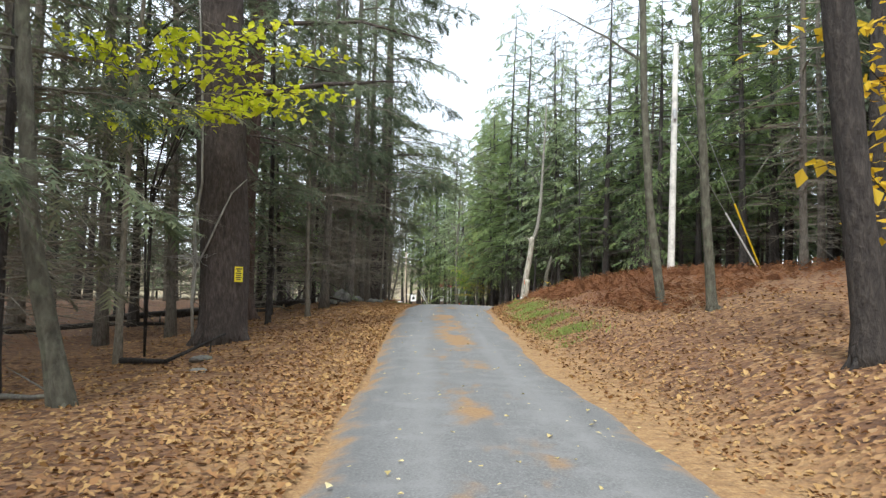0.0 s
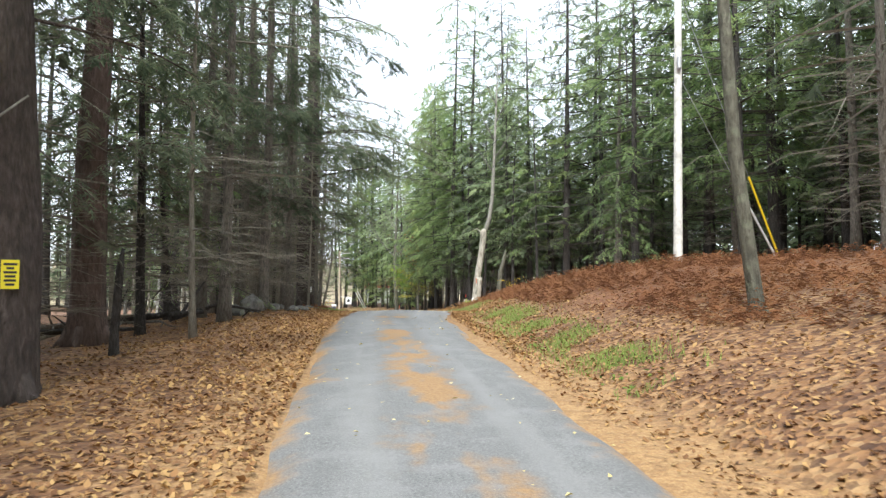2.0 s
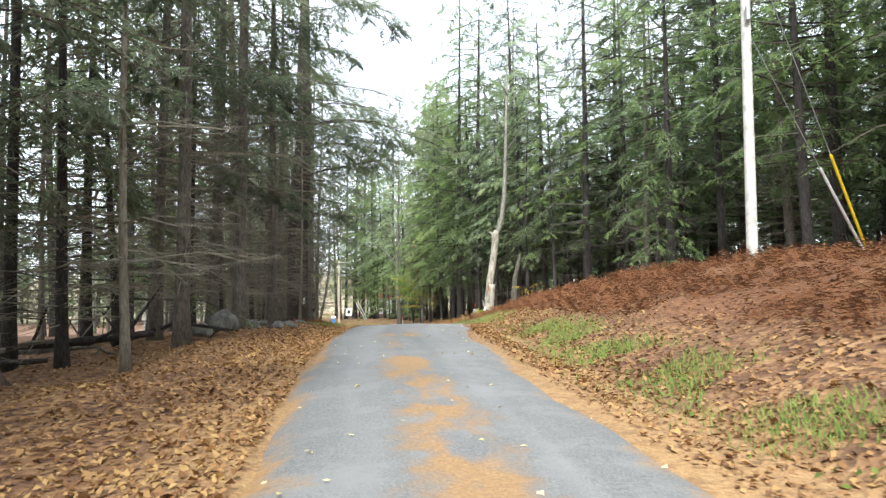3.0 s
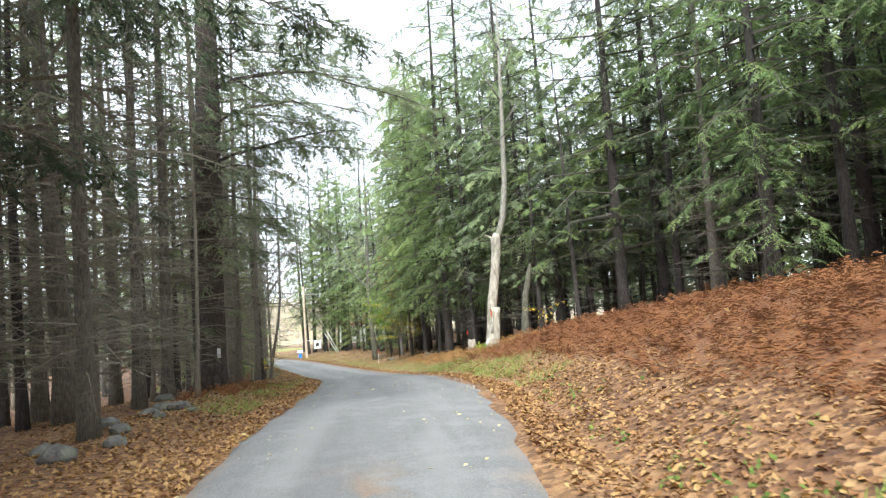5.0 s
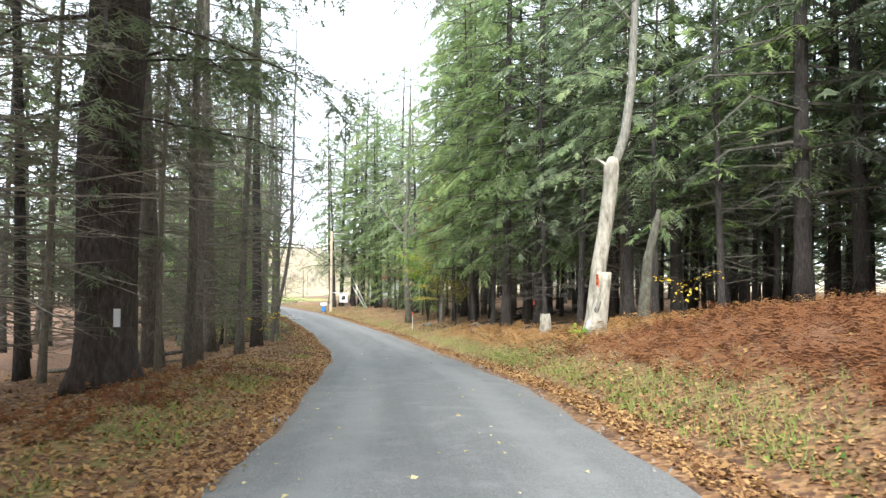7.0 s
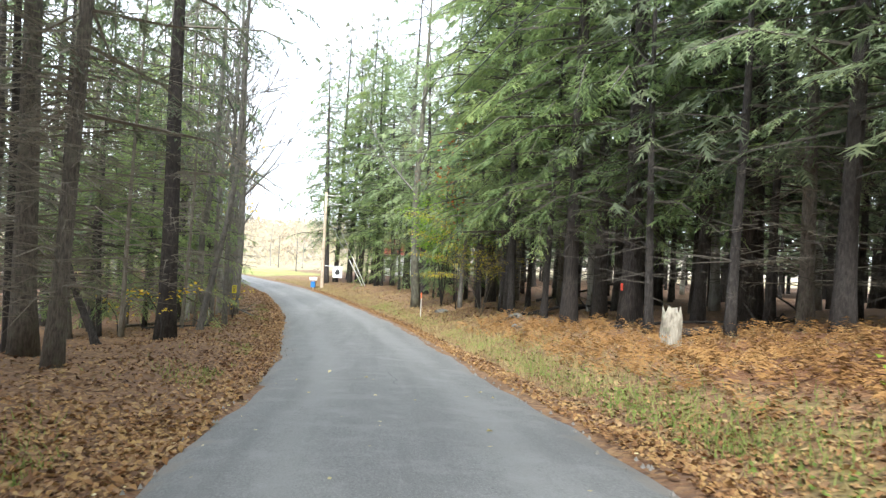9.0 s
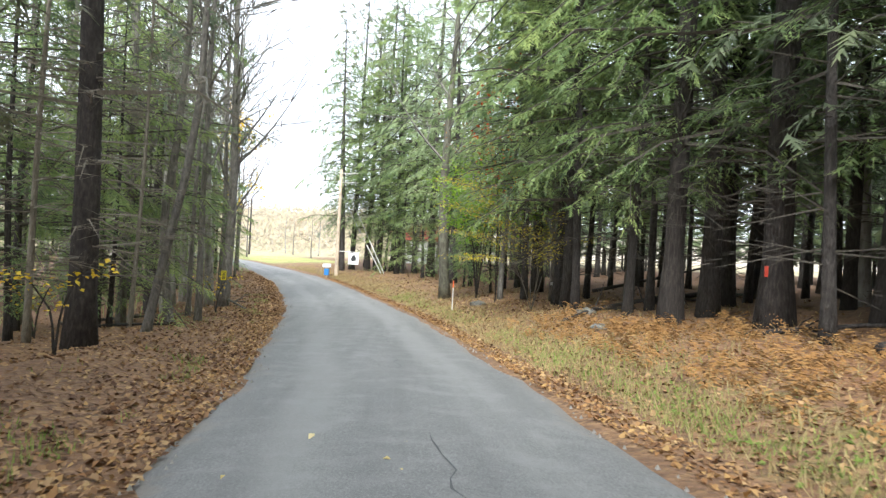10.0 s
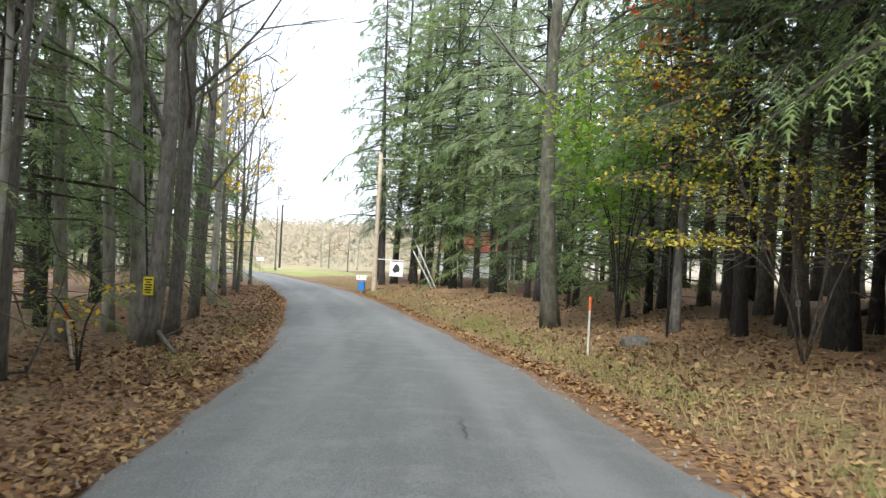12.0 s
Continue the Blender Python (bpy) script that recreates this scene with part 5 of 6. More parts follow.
for x, y, s in ((-4.9, 60.3, 2), (-3.4, 67.6, 3), (-2.6, 56.0, 4), (8.4, 45.8, 5)):
    leafy("beech_sapling", x, y, [[(0, 0, 0), (.05, 0, .6), (.3, -.1, 1.1), (.7, -.2, 1.2)], [(0, 0, 0), (-.05, 0, .6), (-.3, -.1, 1.0), (-.6, -.1, 1.1)]],
          M_YELLOW, 30, .09, "tiny beech sapling with bright yellow leaves", None, .14, s)
for x, y in ((11.2, 36.4), (5.6, 76.0), (4.9, 80.0)):
    plant("sap:0", x, y, None, group="young hemlocks")


# ---- poles, wires, signs ----
def rod(s, a, b, r, sides=6, sag=0.0, steps=1):
    a, b = Vector(a), Vector(b)
    pts = [a.lerp(b, i / steps) - Vector((0, 0, 4 * sag * (i / steps) * (1 - i / steps))) for i in range(steps + 1)]
    s.tube(pts, [r] * (steps + 1), sides)


def utility_pole(x, y, h, lean, r, m, label):
    z0 = float(land(x, y))
    t = thing("utility_pole", pose(x, y, z0 - .1), label, "utility pole")
    s = Shell()
    s.tube([(lean[0] * q, lean[1] * q, h * q) for q in (0, .02, .25, .5, .75, 1)], [r * k for k in (1.0, .99, .93, .86, .79, .72)], 14, .03)
    smooth(part("post", s.data(), m, t))
    for z in (.93, .74):
        s = Shell()
        s.tube([(lean[0] * z - .16, 0, h * z), (lean[0] * z + .16, 0, h * z)], [.02, .02], 8)
        part("bolt", s.data(), M_STEEL, t)
    return t, Vector((x + lean[0], y + lean[1], z0 - .1 + h))


p1, top1 = utility_pole(8.9, 25.65, 8.45, (.1, 0), .13, M_POLE, "pale weathered wooden utility pole on the fern bank")
s = Shell()
s.tube([(.02, -.15, 5.6), (.02, -.19, 5.65), (.02, -.19, 5.95), (.02, -.15, 6.0)], [.05, .06, .06, .04], 8)
part("bracket", s.data(), M_STEEL, p1)
s = Shell()
s.tube([(.1, 0, 8.35), (-.15, -.1, 8.3), (-.5, -.15, 7.95), (-.75, -.2, 7.75)], [.015, .015, .012, .01], 6)
part("service_drop", s.data(), M_WIRE, p1, "short looped black cable")
p2, top2 = utility_pole(-2.35, 97.75, 7.6, (.0, 0), .14, M_POLE_BROWN, "brown and pale wooden utility pole past the bend")
for z in (7.35, 6.7):
    s = Shell()
    s.tube([(0, 0, z), (1.2, 0, z + .02)], [.03, .025], 6)
    part("crossarm", s.data(), M_POLE, p2)
p3, top3 = utility_pole(-17.3, 143, 7.5, (0, 0), .14, M_BARK, "dark utility pole far down the lane")
p4, top4 = utility_pole(-20.0, 143, 5.5, (0, 0), .13, M_POLE_BROWN, "short pale pole far down the lane")


def guy(anchor_top, foot, guard_m, guard_len, label):
    t = thing("guy_wire", pose(*foot), label, "guy wire")
    f, a = Vector(foot), Vector(anchor_top)
    d = (a - f)
    u = d.normalized()
    s = Shell()
    rod(s, (0, 0, 0), d, .011)
    part("strand", s.data(), M_STEEL, t)
    s = Shell()
    s.tube([u * .02, u * .05, u * (guard_len - .04), u * guard_len], [.02, .036, .036, .02], 8)
    part("guard", s.data(), guard_m, t)
    return t


fz = float(land(12.85, 27.1))
guy(top1 - Vector((0, 0, .5)), (12.85, 27.1, fz), M_YGUARD, 2.75, "steel guy wire with a yellow plastic guard")
guy(top1 - Vector((0, 0, 3.0)), (12.72, 27.05, fz), M_WGUARD, 2.6, "steel guy wire with a white plastic guard")
fz = float(land(1.0, 97.8))
guy(top2 - Vector((0, 0, .4)), (1.0, 97.8, fz), M_WGUARD, 2.6, "steel guy wire with a pale guard by the far pole")
guy(top2 - Vector((0, 0, 1.6)), (.8, 97.7, fz), M_WGUARD, 2.3, "steel guy wire with a pale guard by the far pole")
for a, b, sag in ((top1 - Vector((0, 0, .1)), top2 - Vector((-.6, 0, .2)), 1.0), (top1 - Vector((0, 0, 1.3)), top2 - Vector((-.3, 0, .9)), 1.2), (top2 - Vector((0, 0, .2)), top3, .8), (top1 - Vector((0, 0, 2.4)), Vector((26, 14, 9.5)), .5), (top1 - Vector((0, 0, .1)), Vector((6, -30, 10.5)), 1.0)):
    s = Shell()
    o = Vector(a)
    rod(s, (0, 0, 0), Vector(b) - o, .013, 5, sag, 16)
    w = new("power_line", None)
    w.matrix_world = Matrix.Translation(o)
    tagged(w, "thin black overhead power line between the poles", "power line")
    part("strand", s.data(), M_WIRE, w)


def bars(parent, x0, x1, z0, z1, rows, y, m, flip=1, seed=0):
    r = random.Random(seed)
    n = len(rows)
    for i, wd in enumerate(rows):
        z = z1 - (z1 - z0) * (i + .5) / n
        h = (z1 - z0) / n * .28
        c = (x0 + x1) / 2
        w = (x1 - x0) * wd / 2
        s = Shell()
        s.box((c - w, y - .002, z - h), (c + w, y, z + h))
        part("print", s.data(), m, parent)


def notice(x, y, z, turn, w, h, label):
    t = thing("notice", pose(x, y, z, 0, 0, turn), label, "sign")
    s = Shell()
    s.box((-w / 2, -.006, -h / 2), (w / 2, 0, h / 2))
    panel = part("panel", s.data(), M_SIGN_Y, t)
    bars(panel, -w * .42, w * .42, -h * .42, h * .42, (.9, .5, .85, .7, .8, .6), -.0085, M_INK)
    return t


notice(-3.52, 13.87, 1.27, 32, .16, .29, "yellow posted notice with dark print nailed to the old spruce")
notice(-4.08, 71.36, -.93, 12, .17, .32, "yellow posted notice with dark print nailed to a grey tree")


RED_AT = (7.76, 58.32, .37)
t = thing("ribbon", pose(*RED_AT), "short red plastic ribbon tied round a dark trunk", "ribbon")
s = Shell()
s.box((-.028, -.012, -.09), (.028, .012, .09))
part("band", s.data(), M_REDTAPE, t)


t = thing("tag", pose(6.86, 70.4, -.62, 0, 0, 20), "small white paper tag pinned to a dark trunk", "tag")
s = Shell()
s.box((-.05, -.008, -.055), (.05, 0, .055))
part("sheet", s.data(), M_PAPER, t)


def marker(x, y, h, tip_m, label, lean=0):
    t = thing("marker_stake", pose(x, y, float(land(x, y)) - .05, 0, lean, 0), label, "stake")
    s = Shell()
    s.box((-.016, -.016, 0), (.016, .016, h))
    post = part("post", s.data(), M_POLE, t)
    s = Shell()
    s.box((-.019, -.019, h - .24), (.019, .019, h + .004))
    part("tip", s.data(), tip_m, post, "bright orange painted tip")
    return t


marker(3.67, 71.35, 1.08, M_ORANGE, "thin wooden stake with an orange tip beside the lane")
marker(-4.75, 70.2, .95, M_ORANGE, "leaning pale stake with an orange tip", -10)


def mailbox(x, y):
    z = float(land(x, y))
    t = thing("mailbox", pose(x, y, z - .05, 0, 0, -8), "white mailbox above a blue newspaper tube on a post", "mailbox")
    s = Shell()
    s.box((-.05, -.05, 0), (.05, .05, .75))
    part("post", s.data(), M_POLE_BROWN, t)
    s = Shell()
    s.box((-.16, -.14, .22), (.16, .14, .66))
    part("newspaper_tube", s.data(), M_BLUE, t, "blue plastic newspaper tube")
    s = Shell()
    prof = [(-.14, 0), (.14, 0), (.14, .14), (.1, .21), (0, .24), (-.1, .21), (-.14, .14)]
    n = len(prof)
    s.v = [(-.27, a, .76 + b) for a, b in prof] + [(.27, a, .76 + b) for a, b in prof]
    s.f = [tuple(range(n - 1, -1, -1)), tuple(range(n, 2 * n))] + [(i, (i + 1) % n, (i + 1) % n + n, i + n) for i in range(n)]
    box = part("box", s.data(), M_PAPER, t, "white rounded metal box")
    s = Shell()
    s.v = [(-.278, a * .94, .765 + b * .94) for a, b in prof] + [(-.27, a * .94, .765 + b * .94) for a, b in prof]
    s.f = [tuple(range(n - 1, -1, -1)), tuple(range(n, 2 * n))] + [(i, (i + 1) % n, (i + 1) % n + n, i + n) for i in range(n)]
    part("door", s.data(), M_PAPER, box)
    s = Shell()
    s.box((-.12, -.156, .84), (-.09, -.141, 1.0))
    part("flag", s.data(), M_REDTAPE, box, "small red flag")
    return t


mailbox(-2.98, 97.3)
t = thing("mailbox", pose(-18.6, 139, float(land(-18.6, 139))), "white mailbox on a post far down the lane", "mailbox")
s = Shell()
s.box((-.05, -.05, -.1), (.05, .05, .8))
part("post", s.data(), M_POLE_BROWN, t)
s = Shell()
s.box((-.4, -.2, .8), (.4, .2, 1.2))
part("box", s.data(), M_PAPER, t)

t = thing("hanging_sign", pose(-1.2, 97.75, float(land(-2.35, 97.75)) + 1.72), "white hanging board with a dark emblem on an arm", "sign")
s = Shell()
s.tube([(-1.1, 0, .06), (.42, 0, .02)], [.025, .025], 6)
part("arm", s.data(), M_PAPER, t)
s = Shell()
s.box((-.36, -.012, -.84), (.36, .012, -.04))
board = part("board", s.data(), M_PAPER, t)
s = Shell()
n = 9
s.v = [(.18 * math.cos(6.283 * k / n) * (1 + .3 * math.sin(k * 2.7)), -.016, -.42 + .22 * math.sin(6.283 * k / n) * (1 + .25 * math.cos(k * 3.1))) for k in range(n)]
s.f = [tuple(range(n))]
part("emblem", s.data(), M_INK, board)
for x in (-.3, .3):
    s = Shell()
    s.tube([(x, 0, -.05), (x, 0, .05)], [.008, .008], 5)
    part("hook", s.data(), M_STEEL, board)


# ---- stones, logs, fallen branches ----
def stone(x, y, sx, sy, sz, seed):
    bm = bmesh.new()
    bmesh.ops.create_icosphere(bm, subdivisions=2, radius=1)
    for v in bm.verts:
        k = 1 + .28 * noise.noise(v.co * 1.3 + Vector((seed * 3.1, seed, 0)))
        v.co = Vector((v.co.x * sx * k, v.co.y * sy * k, v.co.z * sz * k))
    me = bpy.data.meshes.new("stone")
    bm.to_mesh(me)
    bm.free()
    me.materials.append(M_STONE)
    ob = new("stone", me)
    ob.matrix_world = pose(x, y, float(land(x, y)) + sz * .25, 0, 0, seed * 47)
    return tagged(ob, "rounded grey field stone half sunk in fallen leaves", "stone", "field stones")


# the one at (4.6, 71.6) is made up, built for a windscreen reflection
for i, (x, y, a, b, c) in enumerate(((-1.95, 30.3, .16, .13, .09), (-2.3, 31.0, .22, .15, .12), (-1.75, 31.5, .12, .1, .07), (-2.1, 32.4, .18, .16, .1), (-2.6, 29.6, .2, .14, .1), (-1.55, 32.9, .1, .1, .06),
                                      (-2.9, 37.0, .3, .2, .16), (4.6, 71.6, .3, .22, .14), (-3.4, 11.3, .22, .14, .06), (-2.9, 9.6, .2, .12, .05), (6.2, 63.5, .25, .2, .12), (5.7, 60.8, .2, .16, .1), (-2.95, 26.6, .42, .3, .34), (-2.5, 27.4, .26, .2, .18), (-3.3, 25.9, .3, .2, .2), (-2.0, 28.3, .2, .16, .13), (-1.7, 29.2, .16, .13, .1), (-2.7, 31.6, .28, .2, .17), (-1.9, 33.6, .22, .17, .12), (-2.35, 34.4, .26, .2, .15))):
    stone(x, y, a, b, c, i + 1)


def log(path, r, m, label, twigs=0, seed=1, name="fallen_branch"):
    rr = np.random.default_rng(seed)
    x, y = path[0][:2]
    z = float(land(x, y))
    t = thing(name, pose(x, y, z), label, "branch" if name == "fallen_branch" else "log")
    pts = [(a - x, b - y, float(land(a, b)) - z + c) for a, b, c in path]
    q = np.linspace(0, 1, 9)
    cum = np.linspace(0, 1, len(pts))
    pts = [tuple(np.interp(u, cum, [p[k] for p in pts]) for k in range(3)) for u in q]
    s = Shell()
    s.tube(pts, [r * (1 - .6 * u) for u in q], 8, .2, seed)
    smooth(part("wood", s.data(), m, t))
    for k in range(twigs):
        p = np.array(pts[rr.integers(2, 9)])
        e = p + rr.normal(0, .35, 3) + np.array([0, 0, .15])
        s = Shell()
        s.tube([p, (p + e) / 2 + rr.normal(0, .04, 3), e], [r * .35, r * .25, r * .08], 5)
        part("twig", s.data(), m, t)
    return t


log([(-4.9, 12.0, .08), (-4.0, 11.5, .06), (-3.3, 12.3, .3)], .05, M_BARK, "crooked dark dead branch lying in the leaves", 3, 2)
log([(-8.5, 19.4, .2), (-6.5, 20.6, .25), (-4.6, 21.6, .2)], .1, M_BARK, "fallen log lying between the trunks", 3, 3, "log")
log([(-9.5, 15.0, .15), (-7.5, 17.6, .15), (-6.2, 18.4, .1)], .08, M_BARK, "fallen log lying between the trunks", 3, 4, "log")
log([(-5.5, 9.0, .05), (-4.2, 8.0, .06), (-3.6, 7.7, .05)], .04, M_BARK_GREY, "grey dead branch lying in the leaves", 2, 5)
log([(-4.6, 73.0, .5), (-3.9, 71.5, .25), (-3.0, 69.8, .05)], .06, M_BARK_GREY, "broken grey limb leaning from the trees to the verge", 2, 6)
log([(8.5, 66.0, .1), (10.5, 66.8, .2), (12.5, 68.4, .1)], .09, M_BARK, "fallen log on the wood floor", 4, 7, "log")
log([(5.4, 62.5, .05), (6.4, 63.6, .1), (7.6, 64.2, .05)], .05, M_BARK, "dead branch on the wood floor", 3, 8)
log([(9.0, 73.0, .1), (11.0, 72.0, .5), (13.0, 71.5, .9)], .07, M_BARK, "leaning dead branch in the wood", 4, 9)
log([(-4.8, 62.0, .05), (-3.7, 61.3, .08), (-2.9, 61.8, .05)], .04, M_BARK, "dead branch on the leaf-covered verge", 3, 10)
log([(-7.5, 53.0, .15), (-5.6, 54.4, .2), (-4.4, 54.6, .12)], .1, M_BARK, "mossy fallen log between the trunks", 3, 11, "log")

log([(-7.6, 22.6, .15), (-5.6, 23.4, .25), (-3.7, 23.9, .3)], .12, M_BARK, "mossy log with broken twigs along the wood's edge", 8, 21, "log")
log([(-8.4, 21.4, .1), (-6.4, 22.2, .3), (-4.6, 23.6, .12)], .07, M_BARK_MID, "dead limb heaped on the brush at the wood's edge", 9, 22)
log([(-6.6, 21.2, .05), (-5.4, 22.8, .35), (-4.4, 24.6, .2)], .05, M_TWIG, "bleached dead limb heaped on the brush at the wood's edge", 8, 23)
log([(-4.6, 24.4, .1), (-3.6, 25.2, .35), (-2.6, 25.6, .1)], .06, M_BARK, "dark broken limb lying over the stones", 7, 24)
log([(-6.0, 47.0, .05), (-4.6, 47.6, .12), (-3.4, 48.8, .05)], .05, M_BARK_MID, "dead limb on the leaf-covered floor", 5, 25)
log([(7.6, 55.2, .06), (9.4, 55.6, .12), (11.6, 56.6, .06)], .1, M_BARK_DARK, "dark fallen trunk behind the stump", 6, 26, "log")
log([(6.9, 57.6, .04), (8.6, 57.0, .2), (10.4, 56.2, .08)], .05, M_BARK_DARK, "dark dead limb under the hemlocks", 7, 27)
log([(6.6, 64.6, .05), (8.0, 63.6, .3), (9.6, 63.4, .1)], .06, M_BARK_DARK, "dark dead limb under the hemlocks", 7, 28)
log([(-6.6, 65.2, .05), (-5.0, 66.0, .15), (-3.8, 67.2, .05)], .05, M_BARK_MID, "grey dead limb among the roadside stems", 5, 29)

# a house glimpsed through the trees
t = thing("house", pose(5.2, 124, float(land(5.2, 124)) - .1, 0, 0, 10), "small white house with a red gable glimpsed through trees", "house")
s = Shell()
s.box((-3.2, 0, 0), (3.2, 4.5, 2.5))
part("wall", s.data(), M_HOUSE, t)
s = Shell()
s.v = [(-3.5, -.3, 2.5), (3.5, -.3, 2.5), (3.5, 4.8, 2.5), (-3.5, 4.8, 2.5), (-3.5, 2.25, 4.3), (3.5, 2.25, 4.3)]
s.f = [(0, 1, 5, 4), (2, 3, 4, 5), (3, 0, 4), (1, 2, 5), (3, 2, 1, 0)]
part("roof", s.data(), M_REDROOF, t)
for x in (-1.8, 1.6):
    w = Shell()
    w.box((x - .5, -.04, .85), (x + .5, .02, 1.95))
    win = part("window", w.data(), M_PAPER, t, "white window frame")
    w = Shell()
    w.box((x - .42, -.05, .93), (x + .42, -.043, 1.87))
    part("pane", w.data(), M_INK, win, "dark window pane")


# ---- loose leaves, ferns and grass ----
def stuff(name, shell, m, label, category):
    me = bpy.data.meshes.new(name)
    me.from_pydata(shell.v, [], shell.f)
    me.materials.append(m)
    return tagged(new(name, me), label, category, kind="stuff")


rng = np.random.default_rng(11)


def litter_at(x, y, size, lift=0.015, tilt=0.35):
    n = len(x)
    z = land(x, y) + lift
    a = rng.uniform(0, 6.283, n)
    ax = np.stack([np.cos(a), np.sin(a), rng.normal(0, tilt, n)], 1)
    sd = np.stack([-np.sin(a), np.cos(a), rng.normal(0, tilt, n)], 1)
    up = np.array([0, 0, 1.0])
    ln = (size * np.clip(rng.lognormal(0, .32, n), .4, 1.7))[:, None]
    b0 = np.stack([x, y, z], 1)
    fold = rng.uniform(-.12, .3, (n, 1))
    return np.stack([b0 - ax * ln * .5, b0 + sd * ln * .36 + up * fold * ln, b0 + ax * ln * .5, b0 - sd * ln * .36 + up * fold * ln], 1)


f = Shell()
n = 46000
y = rng.uniform(2.5, 48, n)
x = left_edge(y) + np.interp(y, [0, 20, 30], [-.02, 0, .12]) - rng.exponential(2.0, n)
f.quads(litter_at(x, y, .048))
n = 30000
y = rng.uniform(2.5, 48, n)
x = right_edge(y) + .02 + np.abs(rng.normal(0, .25, n)) + rng.exponential(1.0, n) * np.interp(y, [12, 17, 40], [2.3, 1.0, .7])
f.quads(litter_at(x, y, .048))
n = 9000
y = rng.uniform(26, 96, n)
x = right_edge(y) + .04 + np.abs(rng.normal(0, .34, n))
f.quads(litter_at(x, y, .055))
n = 5000
y = rng.uniform(40, 90, n)
x = left_edge(y) + .06 - np.abs(rng.normal(0, .5, n))
f.quads(litter_at(x, y, .055))
stuff("fallen_leaves", f, M_LEAF, "thick scatter of curled brown and orange fallen leaves", "leaves")
f = Shell()
n = 17000
y = rng.uniform(44, 72, n)
x = left_edge(y) + .1 - rng.exponential(2.0, n)
f.quads(litter_at(x, y, .056))
n = 16000
y = rng.uniform(44, 74, n)
x = right_edge(y) + .3 + rng.exponential(2.2, n)
f.quads(litter_at(x, y, .056))
n = 16000
y = rng.uniform(66, 100, n)
x = np.where(rng.uniform(0, 1, n) < .5, left_edge(y) - .1 - rng.exponential(1.6, n), right_edge(y) + .2 + rng.exponential(2.6, n))
f.quads(litter_at(x, y, .09))
stuff("fallen_leaves", f, M_LEAF_OLD, "dull brown fallen leaves under the far trees", "leaves")
f = Shell()
n = 420
y = 3 + 50 * rng.uniform(0, 1, n) ** 1.7
u = rng.uniform(0, 1, n) ** 1.0
x = left_edge(y) + (right_edge(y) - left_edge(y)) * u
q = litter_at(x, y, .046, .058, .15)
f.quads(q)
stuff("road_leaves", f, M_PALELEAF, "single pale leaves lying on the asphalt", "leaves")


def frond_clump(x, y, h, n_fr):
    """Arching dead fern fronds: triangles for the leaflets on both sides of each stalk."""
    n = len(x)
    z = land(x, y)
    out = []
    for k in range(n_fr):
        a = rng.uniform(0, 6.283, n)
        ln = h * rng.uniform(.5, 1.7, n)
        rise = rng.uniform(.4, 1.45, n)
        dx, dy = np.cos(a), np.sin(a)
        m = 8
        for i in range(m):
            q = (i + 1.0) / m
            cx, cy = x + dx * ln * q * .8, y + dy * ln * q * .8
            cz = z + ln * (rise * q - rise * .75 * q * q * q) * .9
            w = ln * .22 * (1.05 - q) * rng.uniform(.7, 1.2, n)
            for sd in (1, -1):
                tip = np.stack([cx - dy * sd * w + dx * w * .3, cy + dx * sd * w + dy * w * .3, cz - w * rng.uniform(-.1, .6, n)], 1)
                b0 = np.stack([cx - dx * ln * .016, cy - dy * ln * .016, cz - .007], 1)
                b1 = np.stack([cx + dx * ln * .016, cy + dy * ln * .016, cz + .007], 1)
                out.append(np.stack([b0, b1, tip], 1))
    return np.concatenate(out)


f = Shell()
n = 4600
y = rng.uniform(12.5, 64, n)
d = 1.0 + rng.gamma(2.0, 2.0, n)
x = right_edge(y) + d
keep = (rng.uniform(0, 1, n) < np.clip((y - 11.5) / 4, .1, 1) * np.interp(y, [40, 50], [1, .65])) & (d < np.interp(y, [12, 40, 50, 56, 64], [10, 10, 8, 4.5, 3])) & (d > np.interp(y, [12, 15, 20, 32, 45, 60], [3.0, 2.1, 1.8, 1.6, 1.3, 1.3])) & ((wave(x, y, .6) > -.5) | (y > 24))
x, y = x[keep], y[keep]
f.quads(frond_clump(x[y < 45], y[y < 45], .36, 5))
f_gold = frond_clump(x[y >= 45], y[y >= 45], .36, 5)
n = 90
y = rng.uniform(36, 44, n)
x = left_edge(y) - rng.uniform(1.2, 2.6, n)
f.quads(frond_clump(x, y, .22, 5))
stuff("dead_ferns", f, M_FERN, "dense mat of collapsed rust-brown bracken on the bank", "ferns")
f = Shell()
f.quads(f_gold)
stuff("golden_ferns", f, M_FERN_GOLD, "golden-orange dead bracken round the stump", "ferns")


def blades(x, y, h):
    n = len(x)
    a = rng.uniform(0, 6.283, n)
    z = land(x, y) - .01
    b0 = np.stack([x, y, z], 1)
    w = np.stack([np.cos(a), np.sin(a), 0 * a], 1) * .008
    tip = b0 + np.stack([rng.normal(0, .4, n), rng.normal(0, .4, n), np.ones(n)], 1) * (h * rng.uniform(.5, 1.3, n))[:, None]
    return np.stack([b0 - w, b0 + w, tip], 1)


